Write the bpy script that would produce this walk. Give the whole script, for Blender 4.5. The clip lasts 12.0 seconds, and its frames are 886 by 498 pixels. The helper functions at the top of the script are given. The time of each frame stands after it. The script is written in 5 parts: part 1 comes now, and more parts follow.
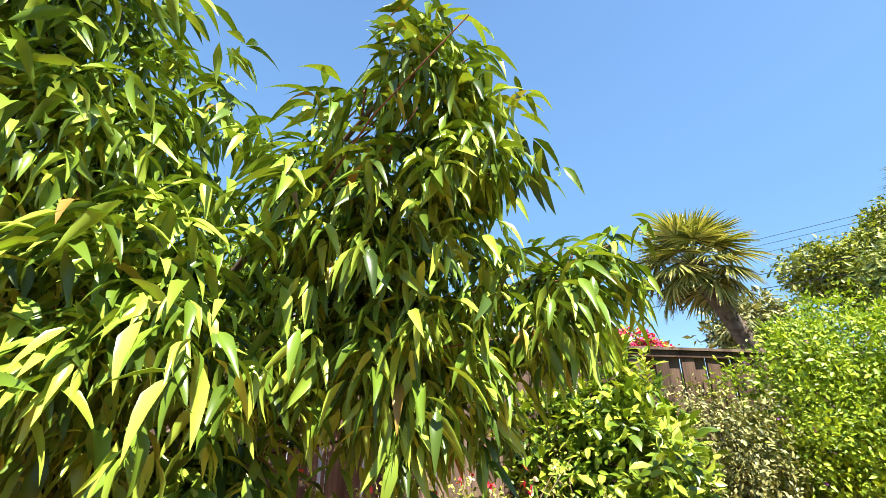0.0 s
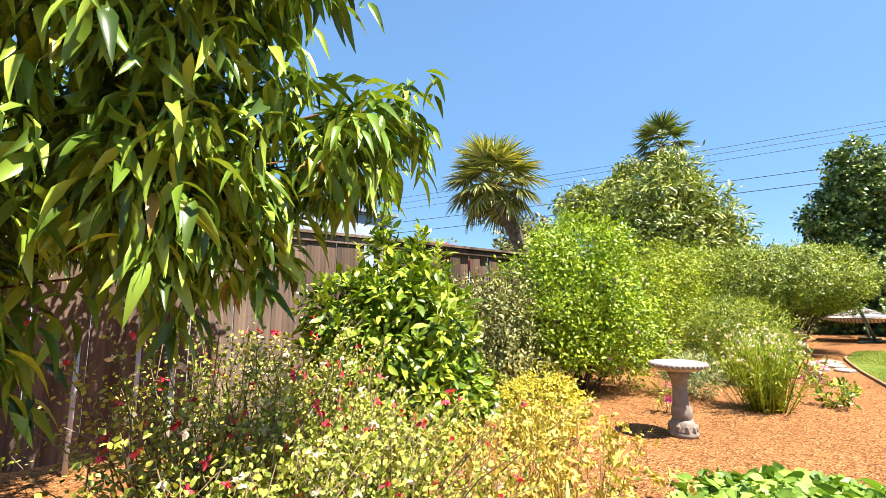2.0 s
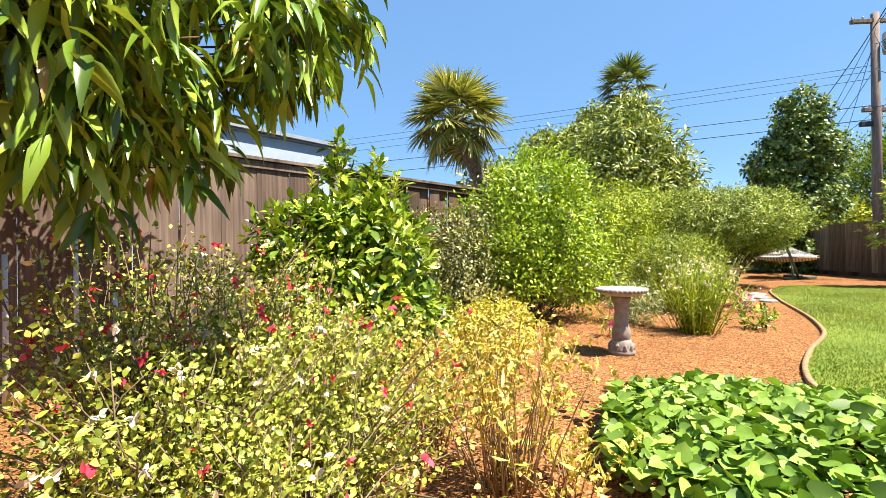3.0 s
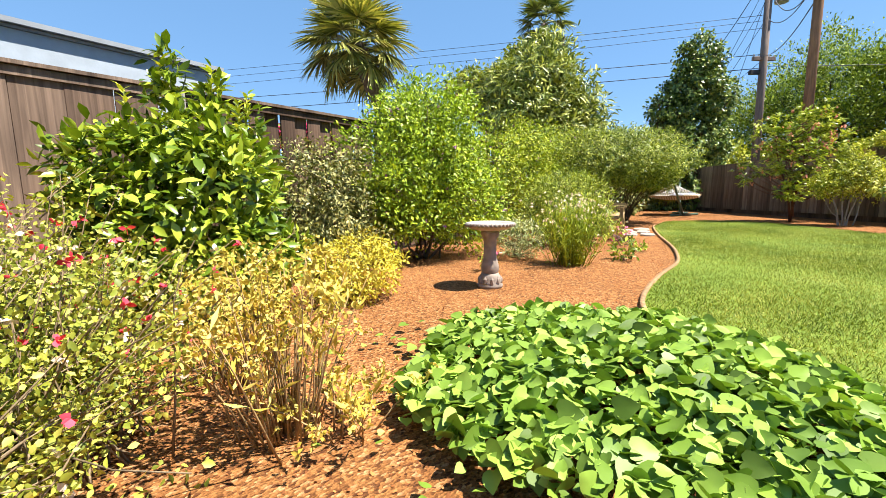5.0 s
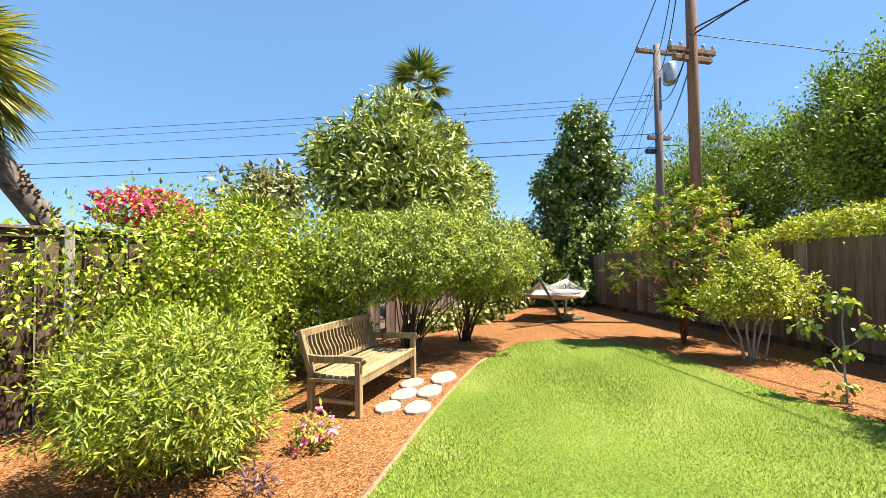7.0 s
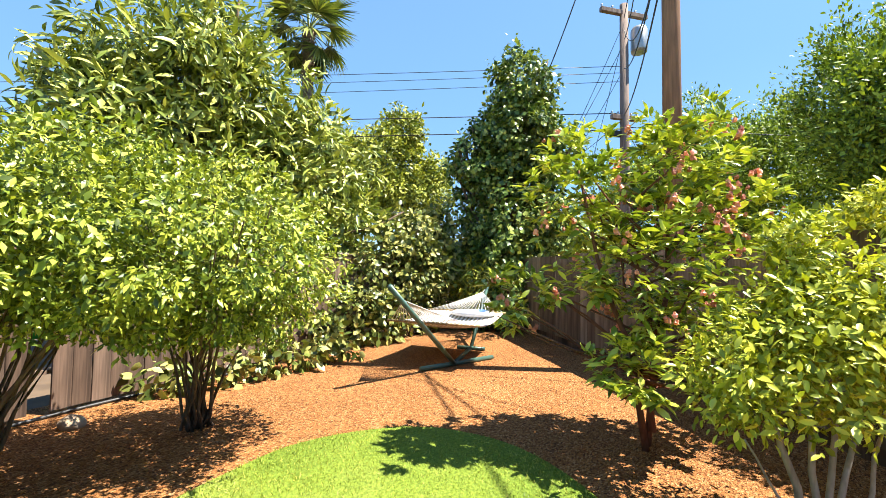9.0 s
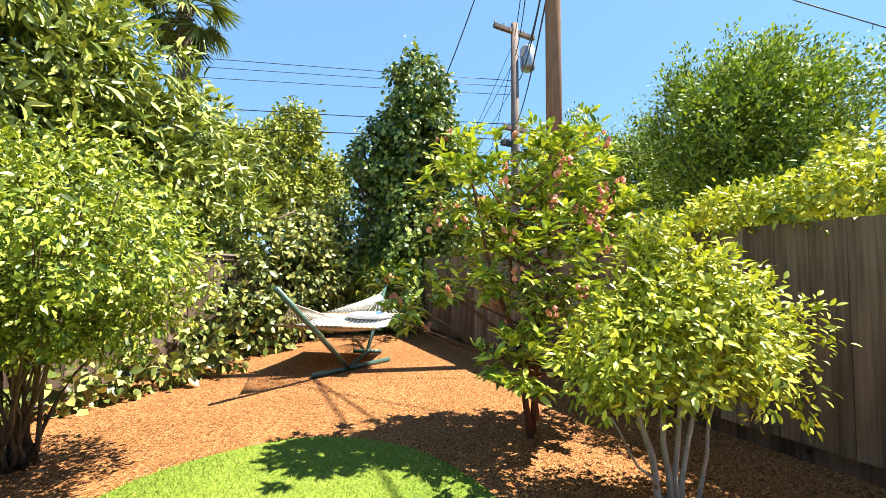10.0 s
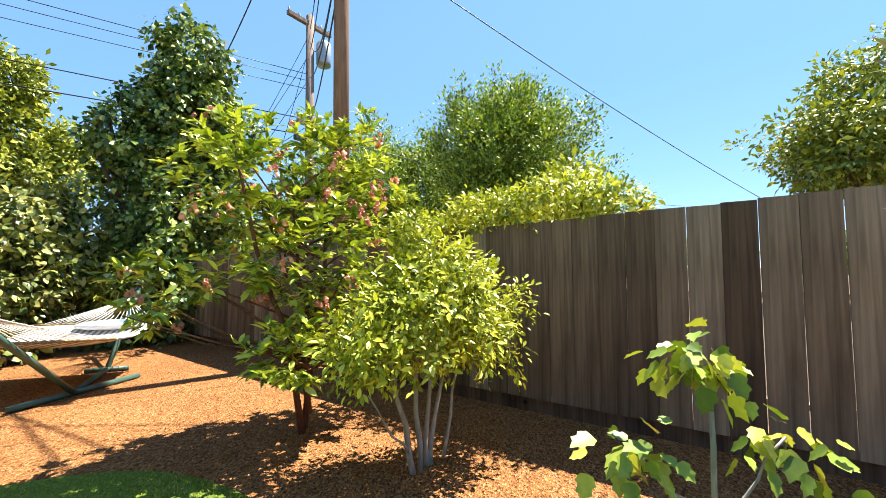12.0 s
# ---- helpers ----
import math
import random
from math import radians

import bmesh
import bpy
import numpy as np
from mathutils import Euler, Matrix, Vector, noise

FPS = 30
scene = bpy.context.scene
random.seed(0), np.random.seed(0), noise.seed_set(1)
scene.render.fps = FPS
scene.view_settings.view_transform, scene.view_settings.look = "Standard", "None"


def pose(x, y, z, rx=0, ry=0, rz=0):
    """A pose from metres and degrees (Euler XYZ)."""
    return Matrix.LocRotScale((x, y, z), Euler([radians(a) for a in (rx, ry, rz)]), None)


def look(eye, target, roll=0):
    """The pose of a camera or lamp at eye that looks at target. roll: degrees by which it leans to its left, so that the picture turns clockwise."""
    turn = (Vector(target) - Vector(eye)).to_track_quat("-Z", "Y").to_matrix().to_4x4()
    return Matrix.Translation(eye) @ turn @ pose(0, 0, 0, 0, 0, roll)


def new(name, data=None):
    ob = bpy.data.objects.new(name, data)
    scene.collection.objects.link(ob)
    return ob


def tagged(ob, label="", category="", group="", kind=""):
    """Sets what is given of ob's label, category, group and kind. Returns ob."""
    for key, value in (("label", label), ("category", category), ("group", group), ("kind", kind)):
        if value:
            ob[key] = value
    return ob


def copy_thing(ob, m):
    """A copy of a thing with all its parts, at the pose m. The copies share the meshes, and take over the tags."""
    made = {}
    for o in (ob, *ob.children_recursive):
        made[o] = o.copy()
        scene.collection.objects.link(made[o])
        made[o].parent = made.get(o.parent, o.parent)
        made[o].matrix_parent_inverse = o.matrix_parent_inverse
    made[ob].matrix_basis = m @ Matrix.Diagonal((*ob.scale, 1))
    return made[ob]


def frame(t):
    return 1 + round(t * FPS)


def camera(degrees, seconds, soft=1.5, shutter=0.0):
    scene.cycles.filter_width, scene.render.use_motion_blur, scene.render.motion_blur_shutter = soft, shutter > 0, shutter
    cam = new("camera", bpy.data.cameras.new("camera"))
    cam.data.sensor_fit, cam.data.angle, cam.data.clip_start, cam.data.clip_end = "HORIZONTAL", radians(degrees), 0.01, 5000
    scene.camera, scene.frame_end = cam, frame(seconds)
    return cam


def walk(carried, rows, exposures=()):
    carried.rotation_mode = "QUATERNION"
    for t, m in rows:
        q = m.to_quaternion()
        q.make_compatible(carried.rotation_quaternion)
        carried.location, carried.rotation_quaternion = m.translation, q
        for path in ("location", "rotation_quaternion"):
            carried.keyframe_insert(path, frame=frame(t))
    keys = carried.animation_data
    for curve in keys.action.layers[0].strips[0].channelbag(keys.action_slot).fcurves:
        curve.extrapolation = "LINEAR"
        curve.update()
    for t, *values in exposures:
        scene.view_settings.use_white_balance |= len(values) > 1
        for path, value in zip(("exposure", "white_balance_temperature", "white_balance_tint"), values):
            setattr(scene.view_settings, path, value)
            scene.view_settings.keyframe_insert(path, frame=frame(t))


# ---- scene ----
cam = camera(93.7, 12.0, soft=0.8)
UNIT = 1.12          # metres to one unit of the plan
PATH = [
    (0, (0.480, -0.057, 0.992), (0.429, 1.825, 1.667), -0.1),
    (0.5, (0.506, -0.045, 0.943), (0.671, 1.853, 1.551), -0.4),
    (1, (0.529, -0.045, 0.891), (0.927, 1.846, 1.407), -0.9),
    (1.5, (0.541, -0.037, 0.856), (1.152, 1.825, 1.254), -0.7),
    (2, (0.557, -0.053, 0.817), (1.325, 1.773, 1.088), -0.7),
    (2.5, (0.576, -0.056, 0.766), (1.444, 1.740, 0.906), -0.8),
    (3, (0.606, -0.057, 0.713), (1.535, 1.714, 0.720), -0.7),
    (5, (1.051, -0.163, 0.652), (2.239, 1.423, 0.379), -0.9),
    (5.5, (1.312, -0.218, 0.751), (2.613, 1.272, 0.454), -0.8),
    (5.6, (1.416, -0.217, 0.774), (2.738, 1.254, 0.478), -0.8),
    (5.7, (1.559, -0.216, 0.807), (2.902, 1.236, 0.511), -0.8),
    (5.8, (1.741, -0.214, 0.847), (3.104, 1.219, 0.553), -0.8),
    (5.9, (1.976, -0.211, 0.901), (3.357, 1.205, 0.608), -0.7),
    (6, (2.237, -0.199, 0.950), (3.632, 1.204, 0.659), -0.7),
    (6.1, (2.498, -0.153, 0.973), (3.907, 1.240, 0.704), -0.7),
    (6.2, (2.760, -0.106, 0.995), (4.187, 1.278, 0.776), -0.7),
    (6.3, (3.021, -0.061, 1.017), (4.463, 1.317, 0.866), -0.6),
    (6.4, (3.283, -0.015, 1.039), (4.735, 1.358, 0.956), -0.6),
    (6.5, (3.545, 0.031, 1.061), (5.001, 1.403, 1.035), -0.6),
    (6.6, (3.799, 0.078, 1.080), (5.239, 1.466, 1.105), -0.7),
    (6.7, (4.053, 0.131, 1.094), (5.470, 1.542, 1.148), -0.8),
    (6.8, (4.306, 0.188, 1.103), (5.709, 1.613, 1.159), -0.7),
    (6.9, (4.558, 0.251, 1.108), (5.945, 1.690, 1.166), -0.7),
    (7, (4.809, 0.317, 1.110), (6.181, 1.771, 1.169), -0.7),
    (7.1, (5.060, 0.386, 1.109), (6.417, 1.854, 1.169), -0.6),
    (7.2, (5.310, 0.457, 1.106), (6.651, 1.939, 1.168), -0.5),
    (7.3, (5.559, 0.529, 1.102), (6.884, 2.026, 1.165), -0.5),
    (7.4, (5.809, 0.601, 1.098), (7.119, 2.111, 1.162), -0.4),
    (7.5, (6.058, 0.673, 1.094), (7.353, 2.195, 1.158), -0.3),
    (7.6, (6.308, 0.745, 1.090), (7.590, 2.278, 1.154), -0.2),
    (7.7, (6.557, 0.817, 1.086), (7.827, 2.361, 1.152), -0.1),
    (7.8, (6.807, 0.888, 1.084), (8.065, 2.441, 1.150), -0.0),
    (7.9, (7.057, 0.957, 1.081), (8.305, 2.518, 1.148), 0.1),
    (8, (7.308, 1.026, 1.080), (8.548, 2.594, 1.148), 0.2),
    (8.1, (7.558, 1.094, 1.080), (8.792, 2.666, 1.148), 0.2),
    (8.2, (7.809, 1.162, 1.080), (9.040, 2.737, 1.149), 0.3),
    (8.3, (8.060, 1.229, 1.081), (9.289, 2.805, 1.152), 0.4),
    (8.5, (8.092, 1.245, 1.078), (9.383, 2.771, 1.152), 0.4),
    (9, (8.105, 1.285, 1.088), (9.560, 2.655, 1.166), 0.6),
    (9.5, (8.141, 1.306, 1.075), (9.748, 2.493, 1.164), 0.6),
    (10, (8.180, 1.283, 1.057), (9.916, 2.271, 1.154), 0.1),
    (10.5, (8.196, 1.237, 1.041), (10.037, 2.011, 1.146), -0.1),
    (11, (8.215, 1.187, 1.032), (10.132, 1.744, 1.139), -0.2),
    (11.5, (8.212, 1.162, 1.020), (10.183, 1.486, 1.123), -0.5),
    (12, (8.192, 1.126, 1.000), (10.188, 1.212, 1.099), -0.6),
]
walk(cam, [(t, look(Vector(eye) * UNIT, Vector(target) * UNIT, roll)) for t, eye, target, roll in PATH],
     [(0, 1.74), (2.0, 1.66), (5.0, 1.46), (6.5, 1.48), (8.5, 1.82), (12, 1.84)])

# ---- light ----
SUN_EL, SUN_AZ = 62.0, 141.0          # elevation; azimuth clockwise from +y
world = bpy.data.worlds.new("sky")
scene.world = world
world.use_nodes = True
wn = world.node_tree
sky = wn.nodes.new("ShaderNodeTexSky")
sky.sky_type, sky.sun_disc = "NISHITA", False
sky.sun_elevation, sky.sun_rotation = radians(SUN_EL), radians(SUN_AZ)
sky.altitude, sky.air_density, sky.dust_density, sky.ozone_density = 0.0, 0.8, 0.05, 2.6
tint = wn.nodes.new("ShaderNodeHueSaturation")
tint.inputs["Saturation"].default_value, tint.inputs["Hue"].default_value = 1.05, 0.5
wn.links.new(sky.outputs[0], tint.inputs["Color"])
# clear light blue towards the horizon, deepening overhead
way, sep, fade, even = (wn.nodes.new(k) for k in ("ShaderNodeTexCoord", "ShaderNodeSeparateXYZ", "ShaderNodeMapRange", "ShaderNodeMix"))
wn.links.new(way.outputs["Generated"], sep.inputs[0]), wn.links.new(sep.outputs["Z"], fade.inputs["Value"])
fade.inputs["From Min"].default_value, fade.inputs["From Max"].default_value = 0.4, 0.95
fade.inputs["To Min"].default_value, fade.inputs["To Max"].default_value = 0.68, 0.1
even.data_type = "RGBA"
even.inputs["B"].default_value = (0.74, 1.62, 2.9, 1)
wn.links.new(fade.outputs[0], even.inputs["Factor"]), wn.links.new(tint.outputs[0], even.inputs["A"])
wn.links.new(even.outputs["Result"], wn.nodes["Background"].inputs[0])
wn.nodes["Background"].inputs[1].default_value = 0.104
lamp = bpy.data.lights.new("sun", "SUN")
lamp.energy, lamp.angle, lamp.color = 5.0, radians(0.53), (1.0, 0.94, 0.82)
sun_dir = Vector((math.sin(radians(SUN_AZ)) * math.cos(radians(SUN_EL)), math.cos(radians(SUN_AZ)) * math.cos(radians(SUN_EL)), math.sin(radians(SUN_EL))))
new("sun", lamp).matrix_world = look(sun_dir * 40, (0, 0, 0))

# ---- helpers ----
rng = np.random.default_rng(7)


def thing(name, x, y, z=0.0, rz=0.0, label="", category="", group="", kind=""):
    ob = new(name)
    ob.empty_display_size = 0.1
    ob.matrix_basis = pose(x, y, z, 0, 0, rz)
    return tagged(ob, label, category, group, kind)


def part(name, data, material, parent, label="", smooth=False, kind=""):
    """Links a bmesh or a mesh as one object under parent, in the parent's own space."""
    if isinstance(data, bmesh.types.BMesh):
        me = bpy.data.meshes.new(name)
        data.to_mesh(me)
        data.free()
    else:
        me = data
    if not me.materials:
        me.materials.append(material)
    if smooth:
        me.polygons.foreach_set("use_smooth", np.ones(len(me.polygons), bool))
    ob = new(name, me)
    ob.parent = parent
    return tagged(ob, label, kind=kind)


def tri_mesh(name, verts, tris):
    me = bpy.data.meshes.new(name)
    verts, tris = np.asarray(verts, np.float32), np.asarray(tris, np.int32)
    me.vertices.add(len(verts)), me.loops.add(tris.size), me.polygons.add(len(tris))
    me.vertices.foreach_set("co", verts.ravel())
    me.loops.foreach_set("vertex_index", tris.ravel())
    me.polygons.foreach_set("loop_start", np.arange(0, tris.size, 3, dtype=np.int32))
    me.update(calc_edges=True)
    return me


def unit(v):
    return v / np.maximum(np.linalg.norm(v, axis=-1, keepdims=True), 1e-9)


def noise3(p, s, seed=0.0):
    """Cheap smooth noise in -1..1 for arrays of points."""
    q = p * s + seed
    return (np.sin(q[:, 0] * 1.7 + 1.3 * np.sin(q[:, 1] * 1.1)) + np.sin(q[:, 1] * 1.9 + 1.7 * np.sin(q[:, 2] * 0.9)) + np.sin(q[:, 2] * 1.6 + 1.5 * np.sin(q[:, 0] * 1.2))) / 3


def leaf_shape(width=0.4, fold=0.12, droop=0.15, steps=1, widest=0.45):
    """A leaf of unit length along +y, folded at its midrib and bent down at its tip: points and triangles."""
    rows, tris = [(0, 0, 0)], []
    for k in range(1, steps + 1):
        u = k / (steps + 1)
        w = width * (u / widest) ** 0.7 * 0.5 if u < widest else width * 0.5 * ((1 - u) / (1 - widest)) ** 0.8
        z = -droop * u * u
        rows += [(-w, u, z + fold * w * 2), (0, u, z), (w, u, z + fold * w * 2)]
    tip = len(rows)
    rows.append((0, 1, -droop))
    tris += [(0, 2, 1), (0, 3, 2)]
    for k in range(steps - 1):
        a, b = 1 + 3 * k, 4 + 3 * k
        tris += [(a, a + 1, b + 1), (a, b + 1, b), (a + 1, a + 2, b + 2), (a + 1, b + 2, b + 1)]
    a = 1 + 3 * (steps - 1)
    tris += [(a, a + 1, tip), (a + 1, a + 2, tip)]
    return np.array(rows, float), np.array(tris)


def scatter(shape, pos, along, up, size, wide=None):
    """Copies of a leaf shape at pos, pointing along, facing up: points and triangles."""
    v, t = shape
    y = unit(along)
    x = unit(np.cross(y, up))
    z = np.cross(x, y)
    s = size[:, None, None]
    wx = s if wide is None else (size * wide)[:, None, None]
    pts = pos[:, None] + v[None, :, :1] * x[:, None] * wx + (v[None, :, 1:2] * y[:, None] + v[None, :, 2:] * z[:, None]) * s
    tris = t[None] + (np.arange(len(pos)) * len(v))[:, None, None]
    return pts.reshape(-1, 3), tris.reshape(-1, 3)


def joined(pieces):
    vs, ts, n = [], [], 0
    for v, t in pieces:
        vs.append(v), ts.append(np.asarray(t) + n)
        n += len(v)
    return np.concatenate(vs), np.concatenate(ts)


def tube(points, r0, r1, sides=7):
    """A tapered tube through points: points and triangles."""
    p = np.asarray(points, float)
    n = len(p)
    d = unit(np.gradient(p, axis=0))
    ref = np.where(np.abs(d[:, 2:]) > 0.9, np.array([[1.0, 0, 0]]), np.array([[0, 0, 1.0]]))
    a = unit(np.cross(d, ref))
    b = np.cross(d, a)
    r = np.linspace(r0, r1, n)[:, None, None]
    ang = np.linspace(0, 2 * math.pi, sides, endpoint=False)
    ring = p[:, None] + r * (np.cos(ang)[None, :, None] * a[:, None] + np.sin(ang)[None, :, None] * b[:, None])
    tris = []
    for i in range(n - 1):
        for j in range(sides):
            k = (j + 1) % sides
            tris += [(i * sides + j, i * sides + k, (i + 1) * sides + k), (i * sides + j, (i + 1) * sides + k, (i + 1) * sides + j)]
    v = ring.reshape(-1, 3)
    c0, c1 = len(v), len(v) + 1
    v = np.vstack([v, p[0], p[-1]])
    for j in range(sides):
        k = (j + 1) % sides
        tris += [(c0, k, j), (c1, (n - 1) * sides + j, (n - 1) * sides + k)]
    return v, np.array(tris)


def bent(a, b, sag=0.0, wob=0.0, n=6):
    """A slightly crooked line of points from a to b; sag lowers its middle."""
    a, b = np.asarray(a, float), np.asarray(b, float)
    u = np.linspace(0, 1, n)[:, None]
    p = a + (b - a) * u
    p[:, 2] -= (sag * 4 * u * (1 - u))[:, 0]
    if wob:
        p[1:-1] += rng.normal(0, wob, (n - 2, 3))
    return p


def blob_points(blobs, n, shell=0.3, rough=0.25, floor=None, seed=0.0):
    """n points in the outer shells of ellipsoids (x, y, z, rx, ry, rz), with an uneven outline, and the ways outward."""
    w = np.array([(b[3] * b[4] + b[4] * b[5] + b[3] * b[5]) for b in blobs])
    pick = rng.choice(len(blobs), n, p=w / w.sum())
    b = np.array([q[:6] for q in blobs])[pick]
    d = unit(rng.normal(size=(n, 3)))
    bump = 1 + rough * noise3(d * 2.2 + b[:, :3] * 3, 1.6, seed) + 0.95 * rough * noise3(d * 5.0 + b[:, :3] * 5, 1.5, seed + 3)
    r = bump * (1 - shell * rng.random(n) ** 1.6)
    p = b[:, :3] + d * b[:, 3:] * r[:, None]
    if floor is not None:
        keep = p[:, 2] > floor
        p, d = p[keep], d[keep]
    return p, unit(d / b[: len(d), 3:] if floor is None else d)


def foliage(blobs, n, shape, size, droop=0.3, cluster=6, spread=0.1, shell=0.35, rough=0.25, floor=0.02, upward=0.35, vary=0.3, seed=0.0):
    """Leaves in tufts over blobs: points and triangles."""
    c, d = blob_points(blobs, max(1, int(n * 1.35) // cluster), shell, rough, floor, seed)
    grain = 5.0 / max(0.05, float(np.mean([min(b[3:6]) for b in blobs])))
    keep = noise3(c, grain, seed) + 0.6 * noise3(c, grain * 2.3, seed + 5) > -0.28
    c, d = c[keep], d[keep]
    c, d = np.repeat(c, cluster, 0), np.repeat(d, cluster, 0)
    m = len(c)
    along = unit(d * 0.55 + rng.normal(0, 0.75, (m, 3)) + np.array([0, 0, -droop]))
    pos = c + along * spread * rng.random((m, 1)) + rng.normal(0, spread * 0.35, (m, 3))
    up = unit(d + np.array([0, 0, upward * 2]) + rng.normal(0, 0.7, (m, 3)))
    s = size * (1 + vary * rng.normal(size=m)).clip(0.4, 1.7)
    return scatter(shape, pos, along, up, s)


def box(bm, x0, y0, z0, x1, y1, z1, m=None):
    vs = bmesh.ops.create_cube(bm, size=1)["verts"]
    bmesh.ops.scale(bm, vec=(x1 - x0, y1 - y0, z1 - z0), verts=vs)
    bmesh.ops.translate(bm, vec=((x0 + x1) / 2, (y0 + y1) / 2, (z0 + z1) / 2), verts=vs)
    if m is not None:
        bmesh.ops.transform(bm, matrix=m, verts=vs)
    return vs


def bar(a, b, w, h, bevel=0.0):
    """A squared bar from a to b."""
    a, b = Vector(a), Vector(b)
    bm = bmesh.new()
    box(bm, -w / 2, -h / 2, 0, w / 2, h / 2, (b - a).length)
    if bevel:
        bmesh.ops.bevel(bm, geom=bm.edges[:], offset=bevel, segments=1, affect="EDGES")
    bm.transform(Matrix.Translation(a) @ (b - a).to_track_quat("Z", "X").to_matrix().to_4x4())
    return bm


def lathe(profile, sides=28):
    """A turned body from (radius, height) pairs: points and triangles."""
    pr = np.array(profile, float)
    ang = np.linspace(0, 2 * math.pi, sides, endpoint=False)
    v = np.stack([pr[:, :1] * np.cos(ang), pr[:, :1] * np.sin(ang), np.repeat(pr[:, 1:], sides, 1)], -1).reshape(-1, 3)
    tris = []
    for i in range(len(pr) - 1):
        for j in range(sides):
            k = (j + 1) % sides
            tris += [(i * sides + j, i * sides + k, (i + 1) * sides + k), (i * sides + j, (i + 1) * sides + k, (i + 1) * sides + j)]
    return v, np.array(tris)


# ---- materials ----
def base(name, rough=0.7, metal=0.0, spec=0.5):
    m = bpy.data.materials.new(name)
    m.use_nodes = True
    nt = m.node_tree
    b = nt.nodes["Principled BSDF"]
    b.inputs["Roughness"].default_value, b.inputs["Metallic"].default_value = rough, metal
    b.inputs["Specular IOR Level"].default_value = spec
    return m, nt, b


def ramp(nt, fac, stops):
    r = nt.nodes.new("ShaderNodeValToRGB")
    while len(r.color_ramp.elements) < len(stops):
        r.color_ramp.elements.new(0.5)
    for e, (at, c) in zip(r.color_ramp.elements, stops):
        e.position, e.color = at, (*c, 1)
    nt.links.new(fac, r.inputs[0])
    return r.outputs[0]


def noise_tex(nt, scale, detail=4, stretch=None, kind="Object", distort=0.0):
    tc = nt.nodes.new("ShaderNodeTexCoord")
    out = tc.outputs[kind]
    if stretch:
        mp = nt.nodes.new("ShaderNodeMapping")
        mp.inputs["Scale"].default_value = stretch
        nt.links.new(out, mp.inputs[0])
        out = mp.outputs[0]
    n = nt.nodes.new("ShaderNodeTexNoise")
    n.inputs["Scale"].default_value, n.inputs["Detail"].default_value, n.inputs["Distortion"].default_value = scale, detail, distort
    nt.links.new(out, n.inputs["Vector"])
    return n.outputs["Fac"]


def blend(nt, fac, a, b, kind="MIX"):
    m = nt.nodes.new("ShaderNodeMix")
    m.data_type, m.blend_type = "RGBA", kind
    for sock, v in ((m.inputs["Factor"], fac), (m.inputs["A"], a), (m.inputs["B"], b)):
        if isinstance(v, (int, float)):
            sock.default_value = v
        elif isinstance(v, tuple):
            sock.default_value = (*v, 1)
        else:
            nt.links.new(v, sock)
    return m.outputs["Result"]


def add_bump(nt, b, height, strength=0.4, dist=0.01):
    n = nt.nodes.new("ShaderNodeBump")
    n.inputs["Strength"].default_value, n.inputs["Distance"].default_value = strength, dist
    nt.links.new(height, n.inputs["Height"])
    nt.links.new(n.outputs[0], b.inputs["Normal"])


def leafy(name, dark, mid, light, gloss=0.42, through_light=0.35, old=None, patches=(3.0, (0.78, 0.84, 0.8), (1.12, 1.08, 1.0))):
    """Leaf: colour varies from leaf to leaf, and light shines through it."""
    m, nt, b = base(name, gloss, spec=0.38)
    geo, info = nt.nodes.new("ShaderNodeNewGeometry"), nt.nodes.new("ShaderNodeObjectInfo")
    add = nt.nodes.new("ShaderNodeMath")
    add.operation = "ADD"
    nt.links.new(geo.outputs["Random Per Island"], add.inputs[0]), nt.links.new(info.outputs["Random"], add.inputs[1])
    fr = nt.nodes.new("ShaderNodeMath")
    fr.operation = "FRACT"
    nt.links.new(add.outputs[0], fr.inputs[0])
    dark, mid, light = (tuple(v * k * f for v, k in zip(c, (1.33, 1.06, 0.88))) for c, f in ((dark, 0.52), (mid, 0.86), (light, 1.08)))
    stops = [(0.0, dark), (0.45, mid), (0.9, light)]
    if old:
        stops = [(0.0, dark), (0.42, mid), (0.85, light), (0.982, light), (0.994, old)]
    c = ramp(nt, fr.outputs[0], stops)
    patch = ramp(nt, noise_tex(nt, patches[0], 4), [(0.32, patches[1]), (0.68, patches[2])])
    c = blend(nt, 1.0, c, patch, "MULTIPLY")
    nt.links.new(c, b.inputs["Base Color"])
    tr = nt.nodes.new("ShaderNodeBsdfTranslucent")
    nt.links.new(blend(nt, 1.0, c, (1.2, 1.22, 0.5), "MULTIPLY"), tr.inputs[0])
    mx = nt.nodes.new("ShaderNodeMixShader")
    mx.inputs[0].default_value = through_light * 0.45
    nt.links.new(b.outputs[0], mx.inputs[1]), nt.links.new(tr.outputs[0], mx.inputs[2])
    nt.links.new(mx.outputs[0], nt.nodes["Material Output"].inputs[0])
    return m


def petal(name, a, b_):
    return leafy(name, a, tuple((p + q) / 2 for p, q in zip(a, b_)), b_, 0.6, 0.3)


